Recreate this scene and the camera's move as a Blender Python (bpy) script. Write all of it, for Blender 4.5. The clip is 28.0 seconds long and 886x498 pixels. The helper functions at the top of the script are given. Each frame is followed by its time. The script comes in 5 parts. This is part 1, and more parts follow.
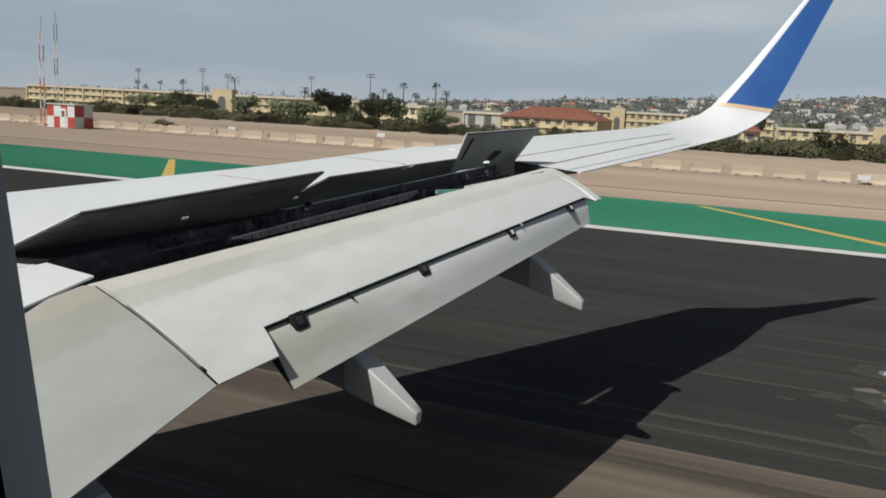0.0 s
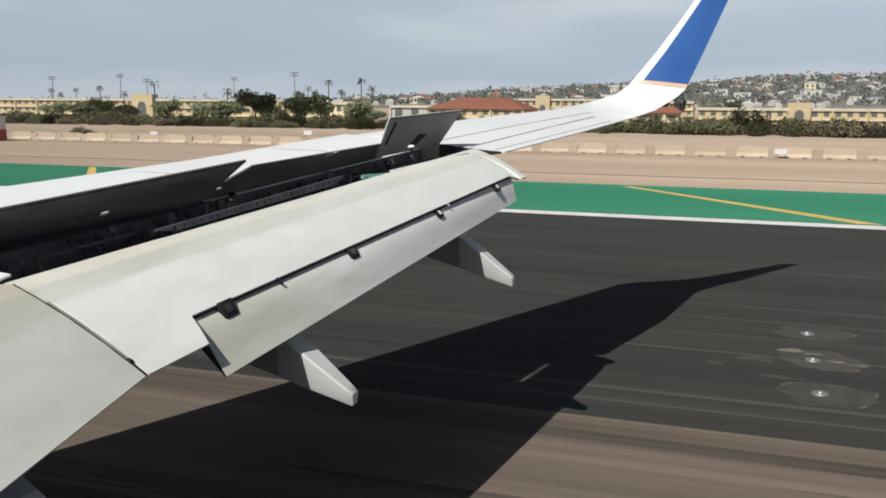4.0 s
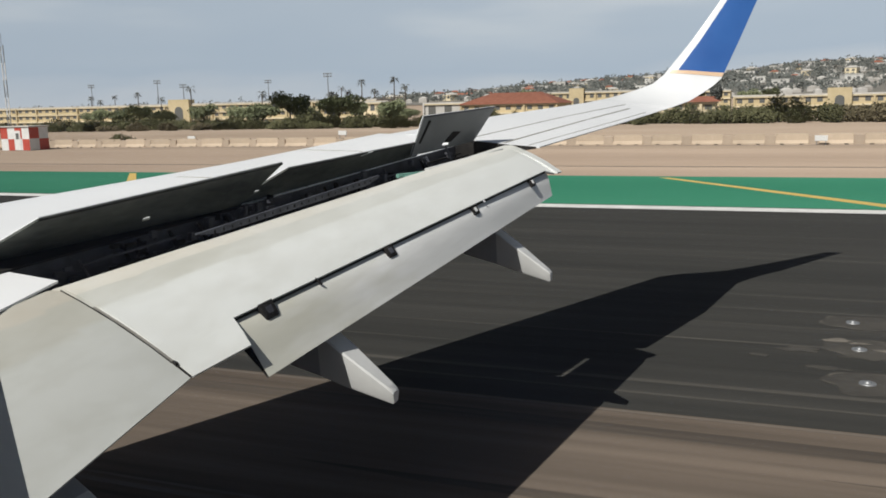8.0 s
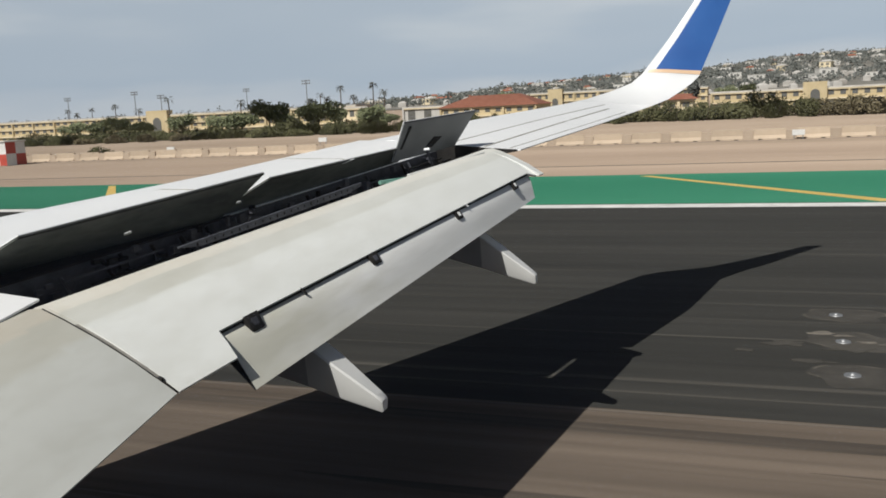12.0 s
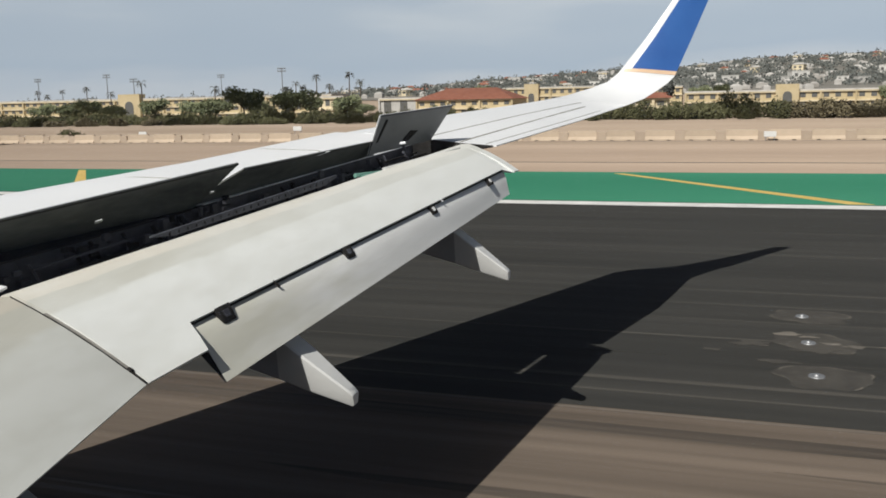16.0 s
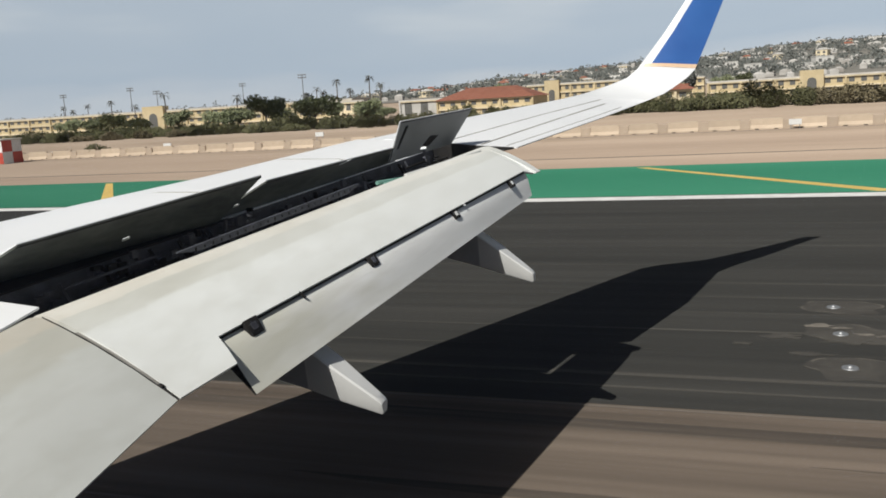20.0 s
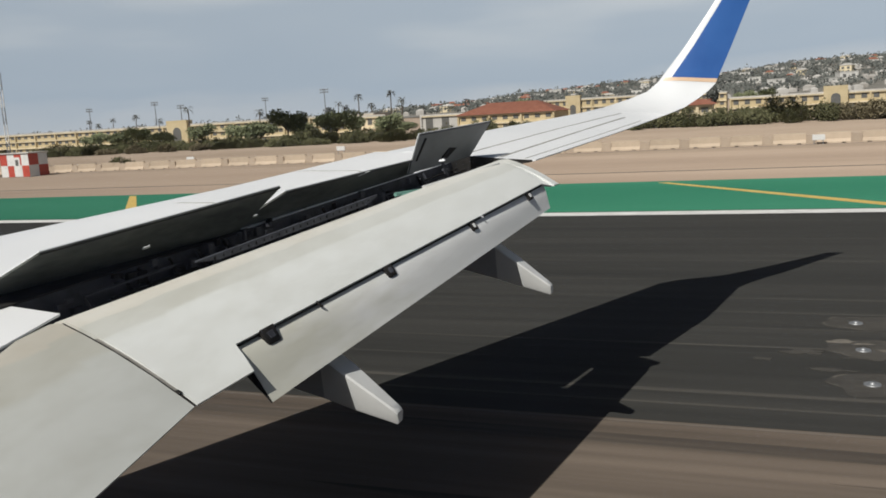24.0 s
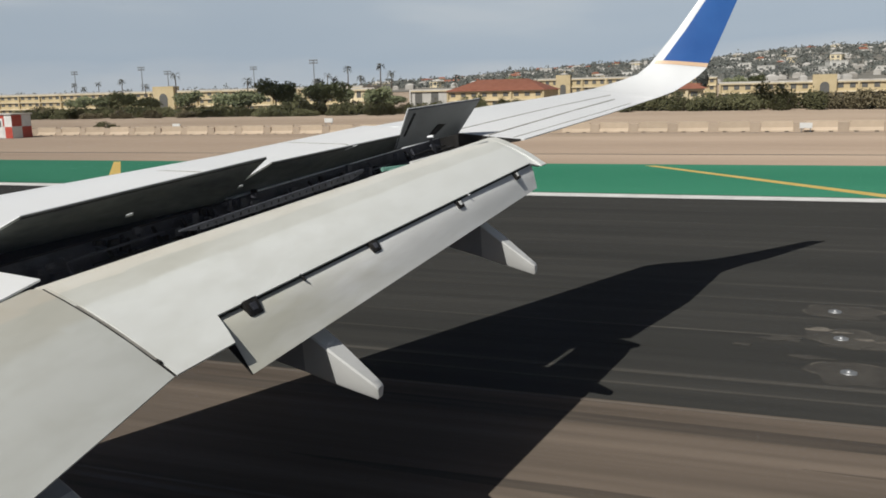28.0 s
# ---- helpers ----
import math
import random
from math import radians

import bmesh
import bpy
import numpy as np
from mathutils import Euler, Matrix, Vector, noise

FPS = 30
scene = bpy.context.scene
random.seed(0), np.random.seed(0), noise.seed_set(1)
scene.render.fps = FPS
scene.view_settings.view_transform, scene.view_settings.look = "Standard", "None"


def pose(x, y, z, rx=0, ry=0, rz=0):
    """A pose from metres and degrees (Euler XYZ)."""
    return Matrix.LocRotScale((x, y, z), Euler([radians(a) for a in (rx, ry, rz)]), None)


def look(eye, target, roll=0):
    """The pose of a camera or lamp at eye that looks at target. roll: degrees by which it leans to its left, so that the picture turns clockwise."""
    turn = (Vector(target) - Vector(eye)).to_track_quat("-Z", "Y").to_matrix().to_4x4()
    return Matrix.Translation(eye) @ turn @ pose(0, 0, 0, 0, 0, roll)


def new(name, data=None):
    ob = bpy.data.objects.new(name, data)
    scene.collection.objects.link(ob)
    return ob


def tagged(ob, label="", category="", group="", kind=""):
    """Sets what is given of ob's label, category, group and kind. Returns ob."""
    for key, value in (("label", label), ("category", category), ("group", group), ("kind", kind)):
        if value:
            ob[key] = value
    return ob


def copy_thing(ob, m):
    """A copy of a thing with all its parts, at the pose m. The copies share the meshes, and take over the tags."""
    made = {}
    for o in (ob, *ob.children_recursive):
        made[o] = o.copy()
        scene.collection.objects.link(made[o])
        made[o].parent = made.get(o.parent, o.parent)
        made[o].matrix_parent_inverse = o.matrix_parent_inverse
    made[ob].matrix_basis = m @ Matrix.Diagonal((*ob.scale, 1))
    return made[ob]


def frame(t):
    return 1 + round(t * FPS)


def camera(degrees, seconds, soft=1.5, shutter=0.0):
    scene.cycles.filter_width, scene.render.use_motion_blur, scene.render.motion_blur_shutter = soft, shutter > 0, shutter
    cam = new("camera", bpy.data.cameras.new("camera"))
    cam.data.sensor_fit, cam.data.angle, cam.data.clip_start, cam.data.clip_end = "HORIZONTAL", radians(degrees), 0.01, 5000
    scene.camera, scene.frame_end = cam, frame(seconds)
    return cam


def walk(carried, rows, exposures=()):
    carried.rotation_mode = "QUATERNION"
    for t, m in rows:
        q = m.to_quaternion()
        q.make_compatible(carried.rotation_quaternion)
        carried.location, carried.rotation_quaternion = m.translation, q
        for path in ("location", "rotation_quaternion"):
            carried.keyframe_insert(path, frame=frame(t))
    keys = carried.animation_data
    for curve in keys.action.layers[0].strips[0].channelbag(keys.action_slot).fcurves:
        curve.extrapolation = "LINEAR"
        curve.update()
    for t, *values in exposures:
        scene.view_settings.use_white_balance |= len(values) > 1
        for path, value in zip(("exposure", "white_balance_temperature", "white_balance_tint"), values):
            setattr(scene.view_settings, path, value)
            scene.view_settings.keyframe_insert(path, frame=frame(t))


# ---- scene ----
# x points aft along the runway, y outboard over the wing, z up; the runway surface is z = 0.

# ---- camera ----
cam = camera(55.0, 28.0, soft=1.75)
PATH = [  # seconds, eye x, y, z, turn towards the nose, pitch, lean
    (0.0, -0.066, 0.044, 3.725, 22.71, -9.16, -3.05),
    (0.5, 0.053, 0.050, 3.638, 22.33, -8.59, 1.38),
    (1.0, 0.022, 0.019, 3.616, 23.19, -8.17, 1.85),
    (1.5, 0.051, 0.022, 3.637, 20.93, -10.03, -2.13),
    (2.0, 0.010, 0.015, 3.634, 19.77, -9.96, -1.95),
    (2.5, 0.015, 0.021, 3.647, 17.40, -8.45, 0.07),
    (3.0, 0.023, 0.023, 3.620, 16.98, -8.40, -1.05),
    (3.5, 0.015, 0.007, 3.617, 17.84, -9.31, -0.47),
    (5.5, 0.004, 0.017, 3.642, 19.12, -9.51, -1.00),
    (6.0, 0.007, 0.007, 3.631, 19.82, -8.64, -0.48),
    (6.5, 0.013, -0.005, 3.635, 20.59, -8.20, 2.65),
    (7.0, 0.002, -0.020, 3.659, 21.09, -9.69, 0.29),
    (7.5, -0.006, 0.001, 3.640, 20.24, -9.74, -0.01),
    (8.0, 0.010, -0.003, 3.628, 20.76, -9.62, 1.30),
    (8.5, -0.002, 0.024, 3.617, 19.27, -9.64, 1.03),
    (9.0, -0.004, 0.012, 3.634, 19.56, -9.47, 1.80),
    (9.5, -0.010, 0.013, 3.649, 19.00, -9.35, 0.91),
    (10.0, -0.014, 0.021, 3.626, 19.29, -9.87, 0.81),
    (10.5, -0.001, 0.002, 3.635, 21.07, -9.37, 1.79),
    (11.0, 0.004, 0.007, 3.645, 20.64, -9.72, 2.96),
    (11.5, 0.008, -0.001, 3.654, 21.04, -8.73, 3.97),
    (12.0, -0.004, 0.011, 3.641, 19.63, -9.41, 2.78),
    (12.5, 0.005, 0.014, 3.647, 19.75, -9.26, 3.54),
    (14.5, -0.010, 0.011, 3.687, 17.59, -9.67, 2.87),
    (15.0, -0.006, 0.009, 3.668, 17.64, -9.92, 2.17),
    (15.5, -0.004, 0.002, 3.678, 17.72, -10.22, 0.73),
    (16.0, -0.009, 0.003, 3.667, 17.80, -9.99, 1.18),
    (16.5, -0.003, 0.003, 3.686, 18.37, -10.37, 1.75),
    (17.0, -0.008, 0.010, 3.687, 18.27, -10.72, 1.87),
    (17.5, 0.013, -0.008, 3.724, 19.32, -10.65, 3.13),
    (18.0, -0.006, 0.008, 3.692, 18.50, -10.76, 1.20),
    (18.5, 0.012, 0.001, 3.688, 19.15, -10.43, 1.95),
    (19.0, -0.003, 0.008, 3.704, 18.57, -10.84, 1.38),
    (19.5, 0.004, 0.006, 3.711, 19.33, -9.83, 2.97),
    (20.0, 0.008, 0.003, 3.710, 19.54, -9.91, 3.43),
    (20.5, 0.006, 0.001, 3.720, 19.59, -10.45, 2.15),
    (21.0, 0.021, 0.003, 3.683, 20.42, -9.88, 2.49),
    (21.5, 0.003, -0.011, 3.716, 20.70, -9.68, 2.15),
    (22.0, 0.019, -0.013, 3.697, 20.55, -9.23, 3.01),
    (22.5, 0.010, -0.011, 3.683, 21.12, -9.05, 2.24),
    (24.5, 0.046, -0.014, 3.687, 20.81, -8.81, 3.47),
    (25.0, 0.029, -0.009, 3.699, 20.49, -8.61, 2.95),
    (25.5, 0.033, -0.004, 3.695, 20.44, -8.35, 2.91),
    (26.0, 0.031, -0.009, 3.693, 20.40, -9.16, 3.15),
    (26.5, 0.034, -0.006, 3.687, 20.47, -9.78, 2.27),
    (27.0, 0.028, -0.002, 3.690, 20.70, -10.64, 2.73),
    (27.5, 0.031, -0.004, 3.691, 20.37, -10.62, 1.88),
    (28.0, 0.034, -0.001, 3.691, 19.90, -10.51, 1.32),
]


def seat_pose(x, y, z, turn, pitch, lean):
    s, p = radians(turn), radians(pitch)
    way = Vector((-math.sin(s) * math.cos(p), math.cos(s) * math.cos(p), math.sin(p)))
    return look((x, y, z), Vector((x, y, z)) + way, -lean)


EXPOSURE = [  # seconds, stops, kelvin, tint
    (0.0, -0.45, 6370, 8.5),
    (1.0, -0.48, 6395, 8.7),
    (2.0, -0.24, 6420, 8.8),
    (3.0, -0.14, 6440, 10.0),
    (6.0, -0.14, 6440, 9.7),
    (7.0, -0.25, 6457, 9.8),
    (8.0, -0.24, 6473, 9.9),
    (9.0, -0.26, 6490, 10.0),
    (12.0, -0.26, 6492, 10.0),
    (15.0, -0.25, 6493, 10.0),
    (17.0, -0.20, 6494, 10.0),
    (18.0, -0.32, 6495, 10.0),
    (19.0, -0.33, 6495, 10.0),
    (20.0, -0.16, 6496, 10.0),
    (22.0, -0.15, 6497, 10.0),
    (24.5, -0.40, 6498, 10.0),
    (25.0, -0.42, 6498, 10.0),
    (26.0, -0.30, 6499, 10.0),
    (27.0, -0.33, 6499, 10.0),
    (28.0, -0.33, 6500, 10.0),
]
walk(cam, [(r[0], seat_pose(*r[1:])) for r in PATH], EXPOSURE)

# ---- world and sun ----
world = bpy.data.worlds.new("world")
scene.world = world
world.use_nodes = True
wn, wl = world.node_tree.nodes, world.node_tree.links
wn.clear()
sky = wn.new("ShaderNodeTexSky")
sky.sky_type, sky.sun_disc = "NISHITA", False
sky.sun_elevation, sky.sun_rotation = radians(46.5), radians(197.5)
sky.air_density, sky.dust_density, sky.ozone_density = 1.0, 3.0, 1.5
# marine haze that whitens the low sky, with soft cloud banks in it
co = wn.new("ShaderNodeTexCoord")
sep = wn.new("ShaderNodeSeparateXYZ")
mp = wn.new("ShaderNodeMapping")
mp.inputs["Scale"].default_value = (1.0, 1.0, 6.0)
nz = wn.new("ShaderNodeTexNoise")
nz.inputs["Scale"].default_value, nz.inputs["Detail"].default_value = 2.0, 4.0
band = wn.new("ShaderNodeMath")
band.operation = "MULTIPLY_ADD"
band.inputs[1].default_value, band.inputs[2].default_value = 0.34, -0.165
lift = wn.new("ShaderNodeMath")
lift.operation = "ADD"
haze = wn.new("ShaderNodeValToRGB")
haze.color_ramp.elements[0].position, haze.color_ramp.elements[0].color = 0.0, (0.45, 0.497, 0.542, 1)
haze.color_ramp.elements[1].position, haze.color_ramp.elements[1].color = 0.22, (0.59, 0.62, 0.63, 1)
for at, c in ((0.05, (0.370, 0.440, 0.512)), (0.11, (0.392, 0.458, 0.524))):
    e = haze.color_ramp.elements.new(at)
    e.color = (*c, 1)
much = wn.new("ShaderNodeMapRange")
much.inputs["From Min"].default_value, much.inputs["From Max"].default_value = 0.16, 0.25
much.inputs["To Min"].default_value, much.inputs["To Max"].default_value = 1.0, 0.0
scale = wn.new("ShaderNodeVectorMath")
scale.operation = "SCALE"
mx = wn.new("ShaderNodeMix")
mx.data_type = "RGBA"
bg = wn.new("ShaderNodeBackground")
bg.inputs["Strength"].default_value = 0.032
ow = wn.new("ShaderNodeOutputWorld")
wl.new(co.outputs["Generated"], sep.inputs["Vector"])
wl.new(co.outputs["Generated"], mp.inputs["Vector"])
wl.new(mp.outputs["Vector"], nz.inputs["Vector"])
wl.new(nz.outputs["Fac"], band.inputs[0])
wl.new(band.outputs["Value"], lift.inputs[0])
wl.new(sep.outputs["Z"], lift.inputs[1])
wl.new(lift.outputs["Value"], haze.inputs["Fac"])
wl.new(sep.outputs["Z"], much.inputs["Value"])
ahead = wn.new("ShaderNodeMapRange")
for k, v in (("From Min", -0.85), ("From Max", 0.1), ("To Min", 37.2), ("To Max", 41.4)):
    ahead.inputs[k].default_value = v
wl.new(sep.outputs["X"], ahead.inputs["Value"])
wl.new(ahead.outputs["Result"], scale.inputs["Scale"])
wl.new(haze.outputs["Color"], scale.inputs[0])
wl.new(much.outputs["Result"], mx.inputs["Factor"])
wl.new(sky.outputs["Color"], mx.inputs["A"])
wl.new(scale.outputs["Vector"], mx.inputs["B"])
wl.new(mx.outputs["Result"], bg.inputs["Color"])
wl.new(bg.outputs["Background"], ow.inputs["Surface"])

sun = new("sun", bpy.data.lights.new("sun", "SUN"))
sun.data.energy, sun.data.angle, sun.data.color = 5.0, radians(0.5), (1.0, 0.965, 0.895)
sun.matrix_world = look((-28.5, -90.5, 100), (0, 0, 0))

# ---- materials ----


def surface(name, a, b, scale=4.0, fine=60.0, rough=0.6, bump=0.1, metal=0.0, stretch=(1, 1, 1), vary=0.0, fine_mix=0.25, spec=0.5, coat=0.0, retro=0.0):
    """Two colours mixed by a coarse and a fine noise, with a little relief; vary: each object's own shade."""
    m = bpy.data.materials.new(name)
    m.use_nodes = True
    n, l = m.node_tree.nodes, m.node_tree.links
    p = n["Principled BSDF"]
    tc, ma = n.new("ShaderNodeTexCoord"), n.new("ShaderNodeMapping")
    ma.inputs["Scale"].default_value = stretch
    l.new(tc.outputs["Object"], ma.inputs["Vector"])
    n1, n2 = n.new("ShaderNodeTexNoise"), n.new("ShaderNodeTexNoise")
    n1.inputs["Scale"].default_value, n1.inputs["Detail"].default_value = scale, 5
    n2.inputs["Scale"].default_value, n2.inputs["Detail"].default_value = fine, 3
    for q in (n1, n2):
        l.new(ma.outputs["Vector"], q.inputs["Vector"])
    mixf = n.new("ShaderNodeMix")
    mixf.inputs["Factor"].default_value = fine_mix
    l.new(n1.outputs["Fac"], mixf.inputs["A"])
    l.new(n2.outputs["Fac"], mixf.inputs["B"])
    r = n.new("ShaderNodeValToRGB")
    r.color_ramp.elements[0].position, r.color_ramp.elements[1].position = 0.34, 0.66
    r.color_ramp.elements[0].color, r.color_ramp.elements[1].color = (*a, 1), (*b, 1)
    l.new(mixf.outputs["Result"], r.inputs["Fac"])
    out = r.outputs["Color"]
    if vary:
        oi, hs = n.new("ShaderNodeObjectInfo"), n.new("ShaderNodeHueSaturation")
        mr = n.new("ShaderNodeMapRange")
        mr.inputs["To Min"].default_value, mr.inputs["To Max"].default_value = 1 - vary, 1 + vary
        l.new(oi.outputs["Random"], mr.inputs["Value"])
        l.new(mr.outputs["Result"], hs.inputs["Value"])
        l.new(out, hs.inputs["Color"])
        out = hs.outputs["Color"]
    l.new(out, p.inputs["Base Color"])
    p.inputs["Roughness"].default_value, p.inputs["Metallic"].default_value = rough, metal
    p.inputs["Specular IOR Level"].default_value, p.inputs["Coat Weight"].default_value = spec, coat
    p.inputs["Diffuse Roughness"].default_value = retro
    if bump:
        bp = n.new("ShaderNodeBump")
        bp.inputs["Strength"].default_value, bp.inputs["Distance"].default_value = bump, 0.02
        l.new(n2.outputs["Fac"], bp.inputs["Height"])
        l.new(bp.outputs["Normal"], p.inputs["Normal"])
    return m


M = {}
# white with a little blue mixed in for the reflected sky
M["paint"] = surface("wing_paint", (0.825, 0.845, 0.862), (0.87, 0.89, 0.905), 1.3, 40, 0.35, 0.02, fine_mix=0.15)
M["aft"] = surface("aft_flap_metal", (0.74, 0.75, 0.735), (0.88, 0.895, 0.885), 1.6, 9, 0.42, 0.0, stretch=(2.6, 0.22, 2.6), fine_mix=0.2)
# near-black colour holds the shade of the cove
M["dark"] = surface("cove_dark", (0.02, 0.021, 0.026), (0.085, 0.088, 0.105), 4, 18, 0.6, 0.1, stretch=(2, 0.7, 2), fine_mix=0.4)
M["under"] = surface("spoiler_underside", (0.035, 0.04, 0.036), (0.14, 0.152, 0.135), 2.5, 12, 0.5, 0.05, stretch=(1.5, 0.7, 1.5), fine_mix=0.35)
M["under_out"] = surface("spoiler_underside_grey", (0.125, 0.135, 0.142), (0.175, 0.187, 0.195), 2.5, 30, 0.55, 0.05)
M["gap"] = surface("rubber_seal", (0.012, 0.012, 0.012), (0.03, 0.028, 0.026), 8, 60, 0.8, 0.05, spec=0.15)
M["blue"] = surface("winglet_blue", (0.030, 0.105, 0.34), (0.040, 0.135, 0.40), 1.5, 30, 0.3, 0.0, coat=0.3)
M["gold"] = surface("gold_stripe", (0.68, 0.47, 0.31), (0.76, 0.55, 0.38), 3, 30, 0.35, 0.0)
M["white"] = surface("gloss_white", (0.715, 0.735, 0.75), (0.765, 0.785, 0.80), 2, 40, 0.3, 0.0)
M["fairing"] = surface("fairing_paint", (0.62, 0.63, 0.62), (0.70, 0.71, 0.70), 3, 30, 0.4, 0.02)
# spar and fittings, darkened likewise for the recess's shade
M["fitting"] = surface("cove_fitting_dark", (0.02, 0.021, 0.027), (0.06, 0.062, 0.075), 6, 40, 0.6, 0.05)
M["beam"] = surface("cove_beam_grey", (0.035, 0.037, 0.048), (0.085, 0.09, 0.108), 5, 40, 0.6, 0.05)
M["teal"] = surface("teal_primer", (0.10, 0.24, 0.20), (0.16, 0.32, 0.27), 5, 40, 0.6, 0.03)
M["filler"] = surface("seal_grey", (0.20, 0.19, 0.17), (0.34, 0.33, 0.30), 6, 40, 0.7, 0.05)
M["patch"] = surface("worn_patch", (0.03432, 0.03295, 0.0302), (0.0604, 0.05697, 0.05079), 1.5, 9, 0.9, 0.1, spec=0.15, retro=1.0)
M["streak"] = surface("worn_streak", (0.03981, 0.03844, 0.03501), (0.06727, 0.06315, 0.05628), 0.6, 6, 0.9, 0.1, stretch=(0.06, 1, 1), spec=0.15, retro=1.0)
M["rubber"] = surface("tyre_rubber_smear", (0.034, 0.030, 0.026), (0.10, 0.083, 0.068), 1.1, 5, 0.9, 0.1, stretch=(0.05, 1.6, 1), spec=0.15, retro=1.0, fine_mix=0.45)
M["scuff"] = surface("bare_concrete_scuff", (0.045, 0.043, 0.039), (0.19, 0.172, 0.148), 2.2, 6, 0.9, 0.1, fine_mix=0.5, spec=0.15, retro=1.0)
M["cabin"] = surface("cabin_trim_grey", (0.10, 0.10, 0.10), (0.14, 0.14, 0.14), 8, 60, 0.7, 0.05)
M["runway"] = surface("runway_asphalt", (0.02298, 0.0233, 0.02171), (0.04085, 0.04021, 0.03702), 0.45, 3.0, 0.9, 0.15, stretch=(0.03, 1.0, 1.0), fine_mix=0.5, spec=0.12, retro=1.0)
M["strip"] = surface("centre_asphalt", (0.067, 0.055, 0.0445), (0.15, 0.122, 0.0985), 0.9, 5.0, 0.9, 0.15, stretch=(0.03, 1.0, 1.0), fine_mix=0.4, spec=0.12, retro=1.0)
M["line"] = surface("marking_white", (0.60, 0.60, 0.58), (0.78, 0.78, 0.76), 1.5, 20, 0.7, 0.1)
M["yellow"] = surface("marking_yellow", (0.58, 0.40, 0.10), (0.70, 0.50, 0.16), 1.5, 20, 0.7, 0.1)
M["green"] = surface("shoulder_green", (0.02341, 0.1421, 0.0836), (0.03762, 0.1797, 0.1087), 0.15, 3, 0.8, 0.1, stretch=(0.2, 1, 1), spec=0.15, retro=1.0)
M["dirt"] = surface("dry_dirt", (0.264, 0.206, 0.155), (0.374, 0.299, 0.232), 0.08, 0.6, 0.95, 0.3, stretch=(0.15, 1.0, 1.0), fine_mix=0.45, spec=0.15, retro=1.0)
M["infill"] = surface("barrier_infill", (0.42, 0.335, 0.258), (0.49, 0.40, 0.312), 0.5, 6, 0.95, 0.2, vary=0.08, spec=0.15)
M["pad"] = surface("tan_pavement", (0.285, 0.218, 0.167), (0.388, 0.307, 0.237), 0.10, 0.9, 0.9, 0.2, stretch=(0.15, 1, 1), spec=0.15, retro=1.0)
M["seam"] = surface("dark_seam", (0.078, 0.0663, 0.0546), (0.1248, 0.1045, 0.0858), 0.5, 4, 0.9, 0.1, retro=1.0)
M["concrete"] = surface("barrier_concrete", (0.4536, 0.3618, 0.27), (0.5508, 0.4482, 0.3402), 1.0, 12, 0.9, 0.2, vary=0.12)
M["leaf"] = surface("dark_leaves", (0.082, 0.088, 0.046), (0.165, 0.160, 0.088), 1.2, 12, 0.9, 0.0, vary=0.25, spec=0.1)
M["leaf_dry"] = surface("dry_leaves", (0.115, 0.100, 0.062), (0.20, 0.172, 0.11), 1.2, 12, 0.9, 0.0, vary=0.25, spec=0.1)
# leaf colour paled and greyed to paint in distance haze
M["leaf_hazed"] = surface("hazed_leaves", (0.098, 0.108, 0.100), (0.178, 0.184, 0.172), 0.3, 4, 0.95, 0.0, vary=0.2, spec=0.1)
M["leaf_tree"] = surface("tree_leaves", (0.12, 0.141, 0.078), (0.225, 0.24, 0.1425), 1.2, 12, 0.9, 0.0, vary=0.3, spec=0.1)
M["bark"] = surface("bark", (0.07, 0.055, 0.04), (0.13, 0.10, 0.075), 6, 40, 0.9, 0.3)
# ochre with its saturation cut to paint in distance haze
M["stucco"] = surface("ochre_stucco", (0.505, 0.41, 0.24), (0.62, 0.515, 0.325), 0.3, 6, 0.85, 0.1, vary=0.12)
M["cream"] = surface("cream_stucco", (0.60, 0.51, 0.34), (0.72, 0.63, 0.45), 0.3, 6, 0.85, 0.1, vary=0.15)
M["pale"] = surface("pale_wall", (0.50, 0.49, 0.46), (0.62, 0.61, 0.58), 0.3, 6, 0.85, 0.1, vary=0.15)
M["tile"] = surface("red_roof_tiles", (0.24, 0.09, 0.055), (0.34, 0.14, 0.09), 0.8, 8, 0.85, 0.2, vary=0.15)
M["roof"] = surface("flat_roof", (0.42, 0.40, 0.37), (0.56, 0.54, 0.50), 0.3, 5, 0.85, 0.1, vary=0.15)
# dark panes raised slightly in tone to mimic haze
M["pane"] = surface("window_dark", (0.11, 0.11, 0.105), (0.17, 0.17, 0.16), 2, 20, 0.2, 0.0)
M["red"] = surface("hut_red", (0.42, 0.06, 0.04), (0.52, 0.09, 0.06), 2, 20, 0.6, 0.05)
M["hutwhite"] = surface("hut_white", (0.66, 0.66, 0.64), (0.76, 0.76, 0.74), 2, 20, 0.6, 0.05)
M["metal"] = surface("galvanised_steel", (0.22, 0.23, 0.24), (0.32, 0.33, 0.34), 4, 30, 0.5, 0.05, metal=0.5)
# hill colour lightened to carry the haze over it
M["hill"] = surface("hazed_hill_scrub", (0.17, 0.165, 0.145), (0.25, 0.235, 0.205), 0.02, 0.15, 0.95, 0.1)
M["hillwall"] = surface("hill_house_walls", (0.26, 0.24, 0.215), (0.66, 0.645, 0.615), 0.012, 0.05, 0.85, 0.0, fine_mix=0.6)
M["glass_green"] = surface("tower_glass", (0.03, 0.05, 0.05), (0.05, 0.075, 0.075), 1, 10, 0.1, 0.0)



